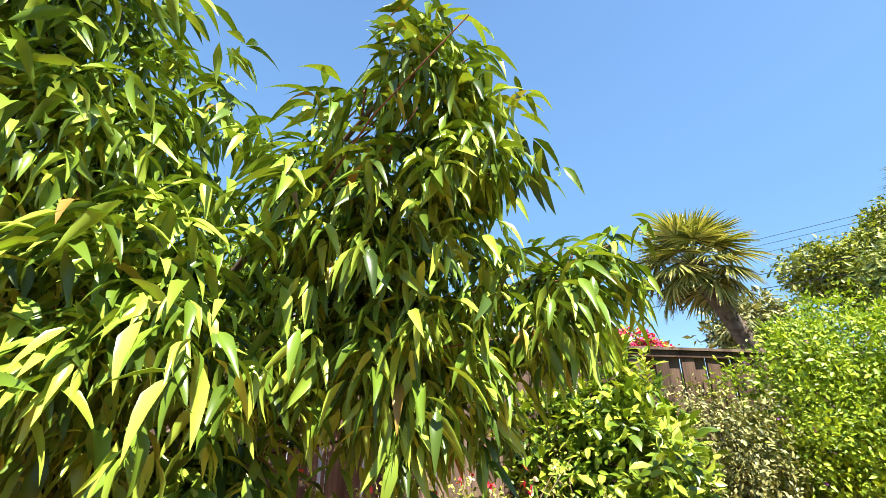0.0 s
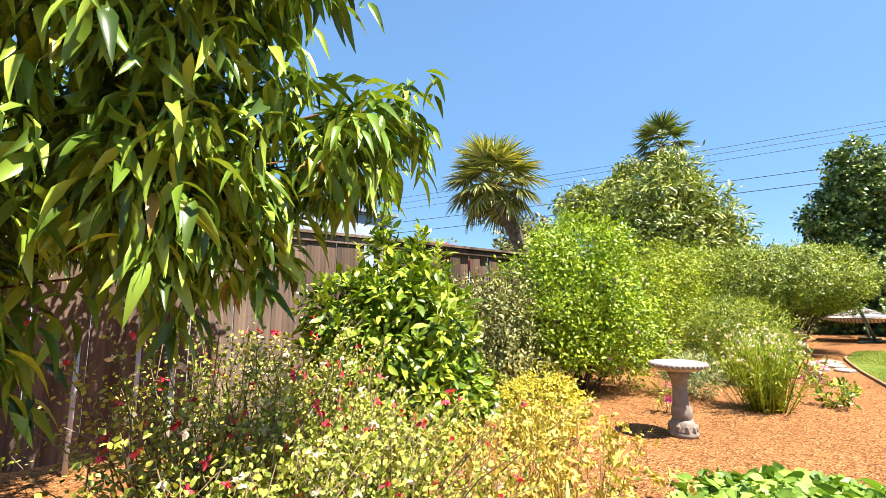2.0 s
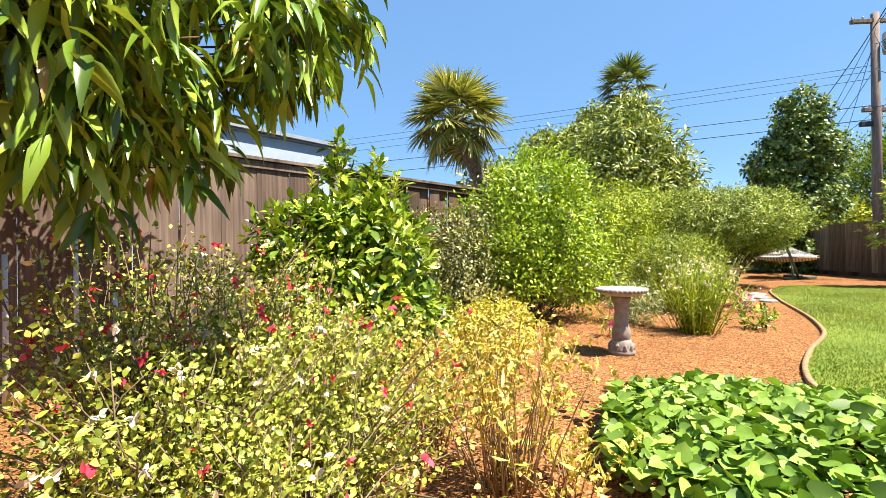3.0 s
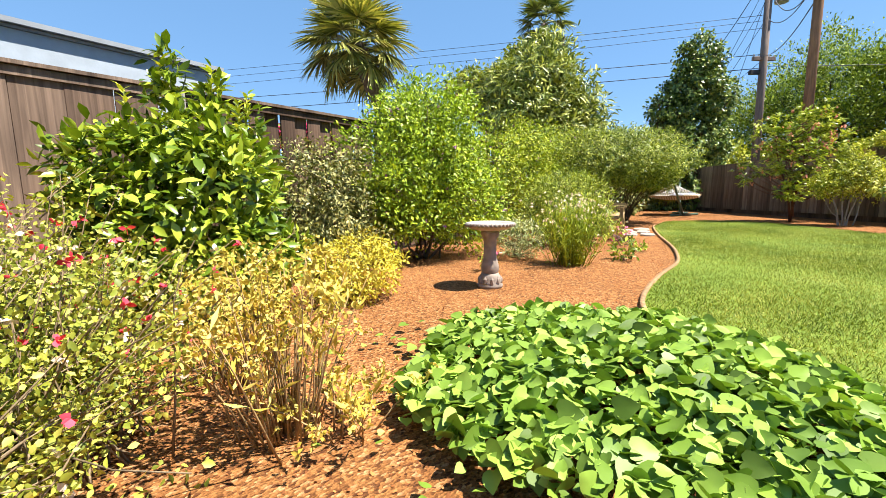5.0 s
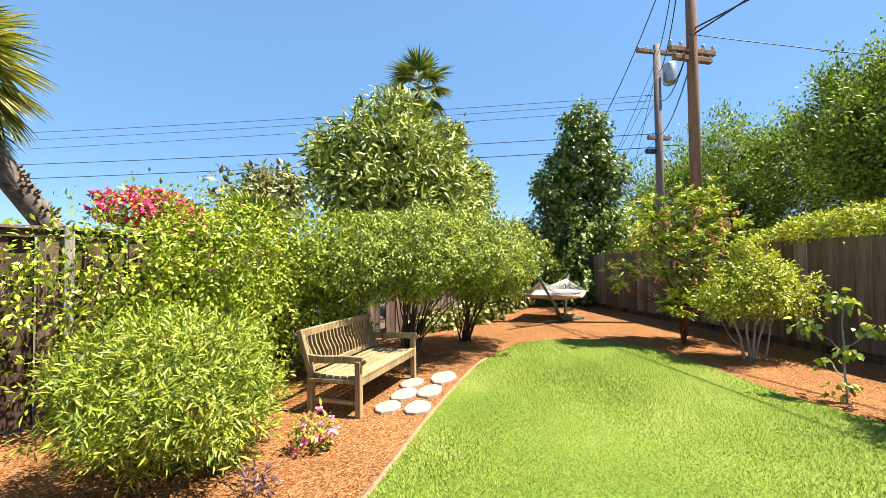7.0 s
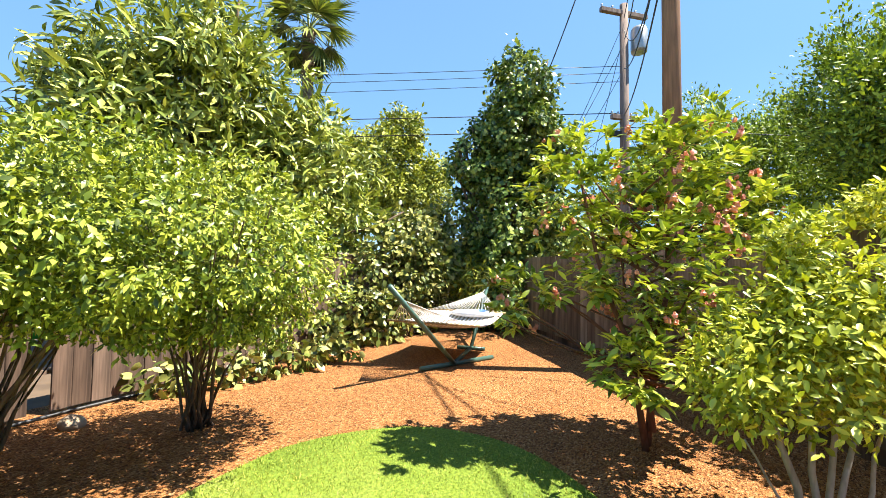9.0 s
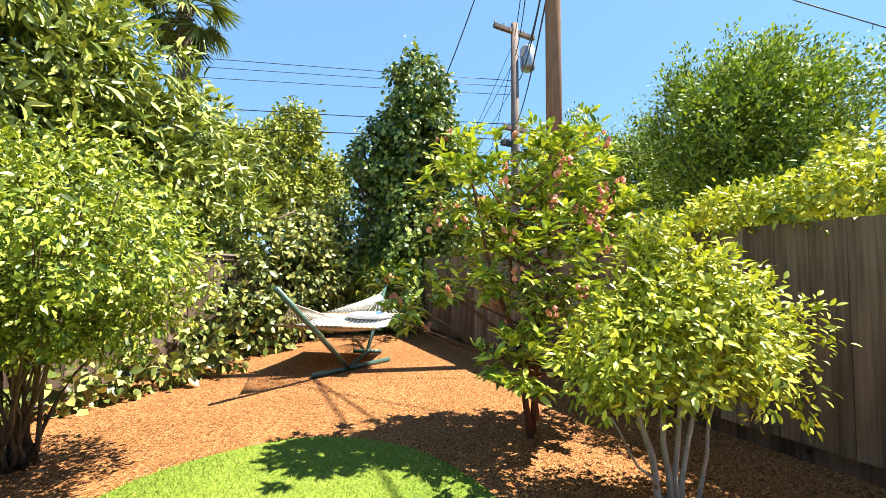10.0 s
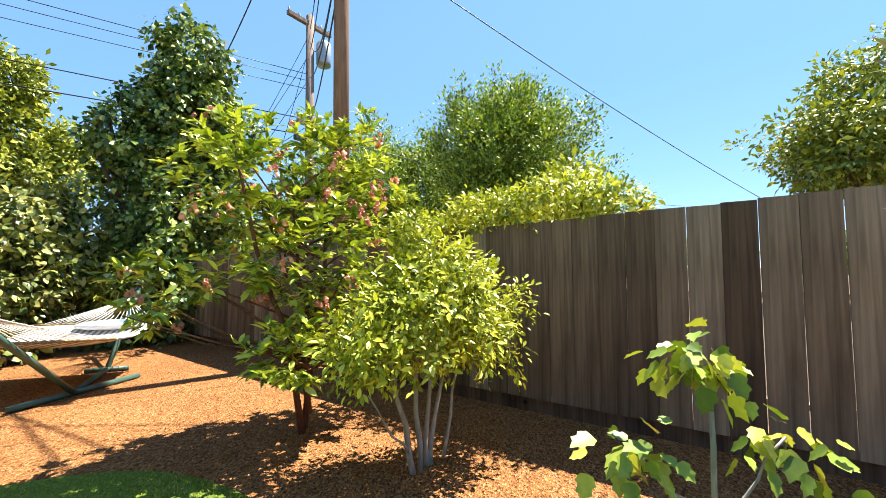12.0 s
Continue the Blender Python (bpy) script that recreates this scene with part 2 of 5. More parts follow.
def bark(name, a, b_, scale=9.0, stretch=(1, 1, 0.25), rough=0.9):
    m, nt, b = base(name, rough, spec=0.2)
    n1 = noise_tex(nt, scale, 6, stretch)
    n2 = noise_tex(nt, scale * 6, 4, stretch)
    a, b_ = (tuple(v * 0.82 for v in c) for c in (a, b_))
    c = blend(nt, 1.0, ramp(nt, n1, [(0.3, a), (0.7, b_)]), ramp(nt, n2, [(0.3, (0.7, 0.7, 0.7)), (0.7, (1.15, 1.12, 1.1))]), "MULTIPLY")
    nt.links.new(c, b.inputs["Base Color"])
    add_bump(nt, b, n2, 0.6, 0.01)
    return m


def board_mat(name, a, b_, c_, stain=(0.35, 0.33, 0.33), grain_low=0.55):
    """Weathered board: grain along its length, its own tone, knots and dark stains."""
    m, nt, b = base(name, 0.88, spec=0.2)
    info = nt.nodes.new("ShaderNodeObjectInfo")
    tone = ramp(nt, info.outputs["Random"], [(k / 2, tuple(v * 0.85 for v in c)) for k, c in enumerate((a, b_, c_))])
    grain = noise_tex(nt, 30.0, 8, (1.6, 1.6, 0.06), distort=0.6)
    broad = noise_tex(nt, 3.2, 5, (1.5, 1.5, 0.35))
    c = blend(nt, 1.0, tone, ramp(nt, grain, [(0.3, (grain_low, grain_low * 0.96, grain_low * 0.93)), (0.7, (1.25, 1.2, 1.15) if grain_low < 0.7 else (1.1, 1.08, 1.06))]), "MULTIPLY")
    knot = nt.nodes.new("ShaderNodeTexVoronoi")
    knot.inputs["Scale"].default_value = 4.5
    tc = nt.nodes.new("ShaderNodeTexCoord")
    nt.links.new(tc.outputs["Object"], knot.inputs["Vector"])
    c = blend(nt, 1.0, c, ramp(nt, knot.outputs["Distance"], [(0.05, (0.35, 0.3, 0.28)), (0.085, (1.0, 1.0, 1.0))]), "MULTIPLY")
    c = blend(nt, 1.0, c, ramp(nt, broad, [(0.32, stain), (0.6, (1.1, 1.08, 1.05))]), "MULTIPLY")
    nt.links.new(c, b.inputs["Base Color"])
    add_bump(nt, b, grain, 0.5, 0.004)
    return m


def plain(name, c, rough=0.6, metal=0.0, vary=0.12, scale=12.0, bump=0.15):
    m, nt, b = base(name, rough, metal)
    n = noise_tex(nt, scale, 6)
    nt.links.new(blend(nt, 1.0, c, ramp(nt, n, [(0.25, (0.82 * (1 - vary * 2),) * 3), (0.75, (0.82 * (1 + vary),) * 3)]), "MULTIPLY"), b.inputs["Base Color"])
    if bump:
        add_bump(nt, b, noise_tex(nt, scale * 5, 5), bump, 0.004)
    return m


def mulch_mat():
    m, nt, b = base("mulch", 0.95, spec=0.15)
    tc = nt.nodes.new("ShaderNodeTexCoord")
    mp = nt.nodes.new("ShaderNodeMapping")
    mp.inputs["Scale"].default_value = (1, 1.7, 1)
    nt.links.new(tc.outputs["Object"], mp.inputs[0])
    v = nt.nodes.new("ShaderNodeTexVoronoi")
    v.inputs["Scale"].default_value = 75.0
    nt.links.new(mp.outputs[0], v.inputs["Vector"])
    sep = nt.nodes.new("ShaderNodeSeparateColor")
    nt.links.new(v.outputs["Color"], sep.inputs[0])
    c = ramp(nt, sep.outputs[0], [(0.0, (0.09, 0.034, 0.015)), (0.35, (0.245, 0.105, 0.035)), (0.75, (0.345, 0.16, 0.056)), (1.0, (0.46, 0.265, 0.13))])
    c = blend(nt, 1.0, c, ramp(nt, noise_tex(nt, 1.3, 5), [(0.3, (0.86, 0.84, 0.82)), (0.7, (1.1, 1.08, 1.06))]), "MULTIPLY")
    c = blend(nt, 1.0, c, ramp(nt, noise_tex(nt, 160.0, 3), [(0.35, (0.6, 0.58, 0.55)), (0.62, (1.15, 1.12, 1.1))]), "MULTIPLY")
    nt.links.new(c, b.inputs["Base Color"])
    add_bump(nt, b, v.outputs["Distance"], 0.7, 0.012)
    return m


def turf_mat(name="turf"):
    m, nt, b = base(name, 0.85, spec=0.2)
    n1, n2 = noise_tex(nt, 1.1, 5), noise_tex(nt, 60.0, 4, (1, 1, 1))
    c = ramp(nt, n1, [(0.3, (0.11, 0.17, 0.02)), (0.55, (0.155, 0.215, 0.027)), (0.75, (0.22, 0.26, 0.06))])
    c = blend(nt, 1.0, c, ramp(nt, n2, [(0.3, (0.55, 0.6, 0.5)), (0.7, (1.25, 1.2, 1.1))]), "MULTIPLY")
    nt.links.new(c, b.inputs["Base Color"])
    add_bump(nt, b, n2, 0.7, 0.02)
    return m


M_MULCH, M_TURF = mulch_mat(), turf_mat()
M_CHIP = leafy("bark_chip", (0.22, 0.085, 0.03), (0.27, 0.115, 0.038), (0.34, 0.165, 0.065), 0.9, 0.0)
M_BLADE = leafy("grass_blade", (0.14, 0.24, 0.02), (0.19, 0.29, 0.025), (0.33, 0.4, 0.11), 0.5, 0.4, None, (2.6, (0.66, 0.76, 0.62), (1.2, 1.14, 1.3)))
M_PEACH = leafy("peach_leaf", (0.06, 0.14, 0.02), (0.14, 0.28, 0.035), (0.27, 0.43, 0.07), 0.3, 0.3, (0.35, 0.2, 0.05))
M_CITRUS = leafy("citrus_leaf", (0.06, 0.14, 0.012), (0.14, 0.27, 0.02), (0.32, 0.46, 0.06), 0.33, 0.35)
M_LIME = leafy("lime_leaf", (0.19, 0.3, 0.025), (0.32, 0.44, 0.04), (0.5, 0.6, 0.1), 0.38, 0.4)
M_BRIGHT = leafy("bright_leaf", (0.1, 0.22, 0.015), (0.23, 0.41, 0.025), (0.36, 0.54, 0.05), 0.45, 0.4)
M_AIRY = leafy("airy_leaf", (0.14, 0.26, 0.02), (0.26, 0.41, 0.03), (0.4, 0.52, 0.06), 0.45, 0.4)
M_OLIVE = leafy("hedge_leaf", (0.07, 0.14, 0.02), (0.17, 0.28, 0.035), (0.36, 0.47, 0.08), 0.38, 0.32)
M_GREY = leafy("grey_leaf", (0.06, 0.1, 0.03), (0.16, 0.21, 0.07), (0.34, 0.38, 0.18), 0.5, 0.3)
M_GOLD = leafy("gold_leaf", (0.5, 0.54, 0.06), (0.48, 0.5, 0.05), (0.55, 0.56, 0.08), 0.5, 0.35)
M_MOSS = leafy("moss_leaf", (0.09, 0.18, 0.02), (0.2, 0.32, 0.035), (0.34, 0.45, 0.07), 0.45, 0.35)
M_DRY = leafy("dry_leaf", (0.6, 0.54, 0.1), (0.5, 0.48, 0.09), (0.6, 0.56, 0.18), 0.6, 0.35)
M_SALVIA = leafy("salvia_leaf", (0.19, 0.3, 0.04), (0.27, 0.36, 0.05), (0.45, 0.53, 0.13), 0.5, 0.4)
M_SAGE = leafy("sage_leaf", (0.16, 0.26, 0.12), (0.28, 0.4, 0.2), (0.42, 0.52, 0.32), 0.6, 0.3)
M_VINE = leafy("vine_leaf", (0.12, 0.26, 0.03), (0.18, 0.36, 0.055), (0.24, 0.43, 0.09), 0.5, 0.3)
M_IVY = leafy("ivy_leaf", (0.04, 0.1, 0.02), (0.08, 0.18, 0.035), (0.26, 0.37, 0.11), 0.3, 0.22)
M_LOQUAT = leafy("loquat_leaf", (0.08, 0.15, 0.03), (0.19, 0.3, 0.06), (0.4, 0.5, 0.15), 0.36, 0.28)
M_FARLEAF = leafy("far_leaf", (0.06, 0.14, 0.015), (0.15, 0.28, 0.025), (0.3, 0.45, 0.05), 0.5, 0.35)
M_YTREE = leafy("yellowish_leaf", (0.1, 0.17, 0.02), (0.2, 0.3, 0.035), (0.34, 0.42, 0.06), 0.5, 0.3)
M_PALM = leafy("palm_frond", (0.11, 0.16, 0.035), (0.23, 0.31, 0.08), (0.45, 0.49, 0.18), 0.38, 0.3)
M_PALMD = leafy("palm_frond_green", (0.05, 0.11, 0.03), (0.11, 0.19, 0.05), (0.21, 0.29, 0.08), 0.4, 0.3)
M_SILVER = leafy("silver_leaf", (0.16, 0.19, 0.14), (0.3, 0.34, 0.27), (0.48, 0.52, 0.44), 0.5, 0.25)
M_FIG = leafy("fig_leaf", (0.1, 0.22, 0.03), (0.2, 0.34, 0.05), (0.38, 0.46, 0.1), 0.45, 0.4)
M_STRAWB = leafy("arbutus_leaf", (0.13, 0.25, 0.03), (0.28, 0.44, 0.055), (0.48, 0.6, 0.11), 0.34, 0.35)
M_PINKBELL = petal("salmon_flower", (0.55, 0.22, 0.16), (0.75, 0.4, 0.36))
M_RED = petal("crimson_petal", (0.6, 0.02, 0.07), (0.8, 0.08, 0.16))
M_WHITE = petal("white_petal", (0.75, 0.72, 0.7), (0.85, 0.85, 0.83))
M_PINK = petal("pink_petal", (0.65, 0.06, 0.35), (0.8, 0.3, 0.6))
M_PURPLE = petal("purple_petal", (0.18, 0.04, 0.4), (0.4, 0.15, 0.6))
M_MAGENTA = petal("bract", (0.55, 0.01, 0.14), (0.75, 0.06, 0.3))
M_BARK = bark("bark", (0.1, 0.07, 0.05), (0.22, 0.16, 0.11))
M_GREYBARK = bark("grey_bark", (0.3, 0.27, 0.23), (0.5, 0.47, 0.42))
M_REDBARK = bark("red_bark", (0.14, 0.06, 0.04), (0.28, 0.13, 0.08))
M_TWIG = bark("twig", (0.2, 0.14, 0.08), (0.34, 0.26, 0.16))
M_STRAW = bark("straw_stalk", (0.36, 0.23, 0.1), (0.52, 0.37, 0.18))
M_PALMBARK = bark("palm_bark", (0.14, 0.1, 0.075), (0.34, 0.27, 0.2), 14, (1, 1, 1))
M_POLE = bark("pole_wood", (0.24, 0.13, 0.08), (0.4, 0.24, 0.15), 7, (1, 1, 0.08))
M_POLEGREY = bark("pole_wood_grey", (0.2, 0.15, 0.13), (0.34, 0.27, 0.23), 7, (1, 1, 0.08))
M_FENCE = board_mat("fence_board", (0.17, 0.12, 0.095), (0.28, 0.21, 0.17), (0.42, 0.35, 0.295))
M_FENCEDARK = board_mat("fence_board_dark", (0.1, 0.065, 0.05), (0.16, 0.105, 0.08), (0.22, 0.15, 0.115))
M_FENCEMID = board_mat("fence_board_mid", (0.13, 0.09, 0.07), (0.2, 0.14, 0.11), (0.28, 0.21, 0.17))
M_FENCEEAST = board_mat("fence_board_brown", (0.15, 0.11, 0.08), (0.26, 0.2, 0.148), (0.41, 0.34, 0.265), (0.42, 0.39, 0.37), 0.62)
M_POST = board_mat("post_grey", (0.42, 0.4, 0.38), (0.5, 0.48, 0.46), (0.55, 0.53, 0.5), (0.7, 0.7, 0.7))
M_TEAK = board_mat("teak", (0.36, 0.27, 0.14), (0.42, 0.32, 0.17), (0.46, 0.36, 0.2), (0.75, 0.72, 0.68))
M_EDGE = board_mat("edging", (0.33, 0.2, 0.11), (0.36, 0.22, 0.12), (0.4, 0.25, 0.14), (0.8, 0.8, 0.8))
M_CONCRETE = plain("cast_stone", (0.34, 0.27, 0.225), 0.9, 0, 0.2, 20, 0.4)
M_FLAG = plain("flagstone", (0.42, 0.35, 0.29), 0.85, 0, 0.12, 9, 0.3)
M_STAND = plain("stand_paint", (0.08, 0.16, 0.13), 0.4, 0.2, 0.15, 20, 0.05)
M_ROPE = plain("rope", (0.78, 0.76, 0.72), 0.8, 0, 0.08, 60, 0.2)
M_WIRE = plain("wire", (0.03, 0.03, 0.035), 0.6, 0, 0.05, 5, 0)
M_STEEL = plain("galvanised", (0.5, 0.52, 0.52), 0.45, 0.7, 0.1, 15, 0.05)
M_SLING = plain("sling_fabric", (0.045, 0.055, 0.075), 0.65, 0, 0.15, 25, 0.2)
M_FRAME = plain("bronze_frame", (0.1, 0.08, 0.07), 0.45, 0.5, 0.1, 20, 0.05)
# the blue-grey of a wall in shade is put into this colour
M_STUCCOSHADE = plain("shaded_stucco", (0.42, 0.48, 0.56), 0.85, 0, 0.06, 12, 0.2)
M_FASCIA = plain("fascia", (0.3, 0.33, 0.38), 0.7, 0, 0.08, 8, 0.1)
M_GLASS = plain("dark_glass", (0.02, 0.022, 0.025), 0.08, 0, 0.02, 4, 0)
M_SOIL = plain("soil", (0.13, 0.085, 0.05), 0.95, 0, 0.25, 3, 0.5)
M_WATER = plain("basin_inner", (0.48, 0.42, 0.38), 0.7, 0, 0.12, 18, 0.3)
M_CLOTH = plain("white_cloth", (0.75, 0.75, 0.78), 0.85, 0, 0.05, 15, 0.15)
M_BLUE = plain("blue_cloth", (0.12, 0.25, 0.55), 0.85, 0, 0.08, 15, 0.15)
M_TOYGREEN = plain("green_plastic", (0.02, 0.55, 0.12), 0.4, 0, 0.05, 8, 0)
M_TOYBLUE = plain("blue_plastic", (0.1, 0.5, 0.75), 0.4, 0, 0.05, 8, 0)

# ---- ground ----
def spline(points, steps=8, closed=True):
    p = np.array(points, float)
    n, out = len(p), []
    for i in range(n if closed else n - 1):
        a, b, c, d = (p[(i + k) % n] if closed else p[min(max(i + k, 0), n - 1)] for k in (-1, 0, 1, 2))
        for u in np.linspace(0, 1, steps, endpoint=False):
            out.append(0.5 * (2 * b + (c - a) * u + (2 * a - 5 * b + 4 * c - d) * u * u + (3 * b - a - 3 * c + d) * u ** 3))
    if not closed:
        out.append(p[-1])
    return np.array(out)


def inside(poly, p):
    x, y, r = p[:, 0], p[:, 1], np.zeros(len(p), bool)
    for (x0, y0), (x1, y1) in zip(poly, np.roll(poly, -1, 0)):
        r ^= ((y0 > y) != (y1 > y)) & (x < (x1 - x0) * (y - y0) / (y1 - y0 + 1e-12) + x0)
    return r


def fence_y(x):
    return 2.96 + 0.285 * x


def sheet(name, poly, z, material, parent=None, label="", skirt=0.0):
    bm = bmesh.new()
    vs = [bm.verts.new((x, y, z)) for x, y in poly]
    f = bm.faces.new(vs)
    bm.normal_update()
    if f.normal.z < 0:
        f.normal_flip()
    if skirt:
        r = bmesh.ops.extrude_face_region(bm, geom=[f])
        bmesh.ops.translate(bm, vec=(0, 0, -skirt), verts=[v for v in r["geom"] if isinstance(v, bmesh.types.BMVert)])
    bmesh.ops.triangulate(bm, faces=bm.faces[:])
    me = bpy.data.meshes.new(name)
    bm.to_mesh(me)
    bm.free()
    me.materials.append(material)
    ob = new(name, me)
    return tagged(ob, label, kind="structure")


sheet("ground", [(-300, -300), (300, -300), (300, 300), (-300, 300)], -0.02, M_SOIL)
YARD = np.array([(-5, -5.2), (7.9, -5.2), (16.6, 7.5), (15.0, 7.5), (-5, fence_y(-5) + 0.3)])
sheet("mulch_bed", YARD, 0.0, M_MULCH)
LAWN = spline([(2.62, -0.1), (2.98, 0.38), (3.1, 0.8), (3.45, 1.04), (4.12, 1.27), (4.72, 1.42), (5.16, 1.6), (5.83, 1.96), (6.89, 2.62), (8.0, 3.24), (8.55, 3.45), (8.95, 3.58), (9.3, 3.65), (9.66, 3.57), (9.99, 3.38), (10.17, 3.12), (10.25, 2.7), (10.1, 2.2), (9.7, 1.6), (9.07, 0.83), (8.65, 0.04), (8.2, -0.9), (7.4, -2.2), (6.4, -3.6), (2.6, -3.8), (2.3, -1.0)])
sheet("lawn", LAWN, 0.012, M_TURF, skirt=0.02)

# grass blades, thick near the line walked
def in_lawn(n, x0, y0, x1, y1):
    p = rng.random((n, 2)) * (x1 - x0, y1 - y0) + (x0, y0)
    return p[inside(LAWN, p)]


p2 = in_lawn(640000, 2.3, -3.0, 10.3, 3.7)
p2 = p2[rng.random(len(p2)) < np.clip(1.1 - 0.075 * (p2[:, 0] - 3), 0.5, 1)]
pos = np.column_stack([p2, np.full(len(p2), 0.008)])
lean = np.column_stack([rng.normal(0, 0.55, (len(p2), 2)) + 0.06 * np.sin((p2[:, 1:2] - p2[:, :1] * 0.6) * 7.0), np.ones(len(p2))])
tall = 0.02 * (1 + 0.3 * noise3(pos, 2.0)) * (0.6 + 0.7 * rng.random(len(p2)))
blade = (np.array([(-0.05, 0, 0), (0.05, 0, 0), (0.035, 0.6, -0.06), (0, 1, -0.3)]), np.array([(0, 1, 2), (0, 2, 3)]))
v, t = scatter(blade, pos, lean, np.column_stack([rng.normal(size=(len(p2), 2)), np.full(len(p2), 0.2)]), tall)
me = tri_mesh("grass", v, t)
me.materials.append(M_BLADE)
tagged(new("grass", me), "dense short green lawn grass blades", "grass", kind="stuff")

# bark chips on the bed
p2 = rng.random((90000, 2)) * (14.5, 7.5) + (-0.6, -0.8)
p2 = p2[~inside(LAWN, p2) & (p2[:, 1] < fence_y(p2[:, 0])) & inside(YARD, p2)]
chip = (np.array([(-0.5, 0, 0), (0.5, 0.05, 0), (0.35, 1, 0.03), (-0.4, 0.85, 0), (0, 0.5, 0.25)]), np.array([(0, 1, 4), (1, 2, 4), (2, 3, 4), (3, 0, 4)]))
pos = np.column_stack([p2, np.full(len(p2), 0.002)])
v, t = scatter(chip, pos, np.column_stack([rng.normal(size=(len(p2), 2)), rng.normal(0, 0.25, len(p2))]), np.column_stack([rng.normal(0, 0.25, (len(p2), 2)), np.ones(len(p2))]), 0.006 + 0.01 * rng.random(len(p2)), 0.6)
me = tri_mesh("bark_chips", v, t)
me.materials.append(M_CHIP)
tagged(new("bark_chips", me), "loose orange-brown bark chips over the bed", "mulch", kind="stuff")

# lawn edging: a low bent board between bed and grass
edge = LAWN[14:78]
tan = unit(np.gradient(edge, axis=0))
nrm = np.column_stack([-tan[:, 1], tan[:, 0]])
rows = []
for off, z in ((0.0, 0.0), (0.0, 0.024), (0.026, 0.026), (0.026, 0.0)):
    rows.append(np.column_stack([edge + nrm * off, np.full(len(edge), z)]))
v = np.stack(rows, 1).reshape(-1, 3)
t = [(4 * i + a, 4 * i + a + 1, 4 * i + a + 5) for i in range(len(edge) - 1) for a in range(3)] + [(4 * i + a, 4 * i + a + 5, 4 * i + a + 4) for i in range(len(edge) - 1) for a in range(3)]
me = tri_mesh("lawn_edging", v, t)
me.materials.append(M_EDGE)
tagged(new("lawn_edging", me), "thin brown edging strip round the lawn", kind="structure")

# ---- plants ----
OVATE = leaf_shape(0.5, 0.15, 0.15, 1, 0.45)
BROAD = leaf_shape(0.5, 0.16, 0.18, 2, 0.5)
ROUND = leaf_shape(0.8, 0.12, 0.15, 2, 0.45)
LANCE = leaf_shape(0.25, 0.3, 0.5, 4, 0.42)
SLIM = leaf_shape(0.22, 0.12, 0.2, 1, 0.4)


def plant(name, x, y, label, category, blobs, n, shape, size, material, stems=5, stem_r=0.01, stem_mat=None, flowers=(), group="", feet=None, **how):
    """A shrub or tree in its own space: stems from the ground to the crown, a crown of leaves, and flowers."""
    ob = thing(name, x, y, label=label, category=category, group=group)
    c, _ = blob_points(blobs, max(stems * 3, 8), 0.7, 0.1, 0.05)
    for i in range(stems):
        tip = c[i % len(c)]
        foot = np.array([rng.normal(0, 0.25) * blobs[0][3] * 0.35, rng.normal(0, 0.25) * blobs[0][4] * 0.35, -0.03])
        if feet:
            near_foot = min(feet, key=lambda q: (q[0] - tip[0]) ** 2 + (q[1] - tip[1]) ** 2)
            foot = np.array([near_foot[0] + rng.normal(0, 0.05), near_foot[1] + rng.normal(0, 0.05), -0.03])
        mid = foot * 0.6 + tip * 0.4 + np.array([0, 0, 0.1 * tip[2]])
        a = spline([foot, mid, tip], 4, False)
        a[1:-1] += rng.normal(0, stem_r * 1.2, (len(a) - 2, 3))
        part("stem", tri_mesh("stem", *tube(a, stem_r * (0.8 + 0.4 * rng.random()), stem_r * 0.25, 6)), stem_mat or M_TWIG, ob, smooth=True)
    part("foliage", tri_mesh("foliage", *foliage(blobs, n, shape, size, **how)), material, ob)
    for fname, count, fsize, fmat, petals in flowers:
        blossoms(ob, fname, blobs, count, fsize, fmat, petals)
    return ob


def blossoms(ob, fname, blobs, count, fsize, fmat, petals=5, loose=0.004):
    p, d = blob_points(blobs, count, 0.12, 0.25, 0.03)
    q, e = np.repeat(p + d * 0.02, petals, 0), np.repeat(d, petals, 0)
    q = q + rng.normal(0, loose, q.shape)
    along = unit(rng.normal(size=e.shape) + e * 0.5)
    v, t = scatter(ROUND, q, along, unit(e + np.array([0, 0, 0.5])), fsize * (0.7 + 0.6 * rng.random(len(q))))
    part(fname, tri_mesh(fname, v, t), fmat, ob)


# garden shrubs along the fence, from the house end to the hammock
citrus = plant("citrus_shrub", 1.3, 2.45, "glossy green citrus shrub with upright new shoots against the fence", "shrub",
      [(0, 0, 0.5, 0.5, 0.42, 0.46), (0.12, -0.1, 0.28, 0.42, 0.35, 0.28), (-0.25, 0.15, 0.75, 0.28, 0.25, 0.3), (0.2, 0.17, 1.0, 0.06, 0.06, 0.34), (0.42, 0.36, 0.95, 0.06, 0.06, 0.3), (-0.02, 0.3, 1.05, 0.07, 0.07, 0.42), (0.05, 0.1, 0.9, 0.2, 0.2, 0.2)],
      8600, BROAD, 0.072, M_CITRUS, 9, 0.012, M_BARK, droop=0.05, spread=0.05, cluster=5, upward=0.6)
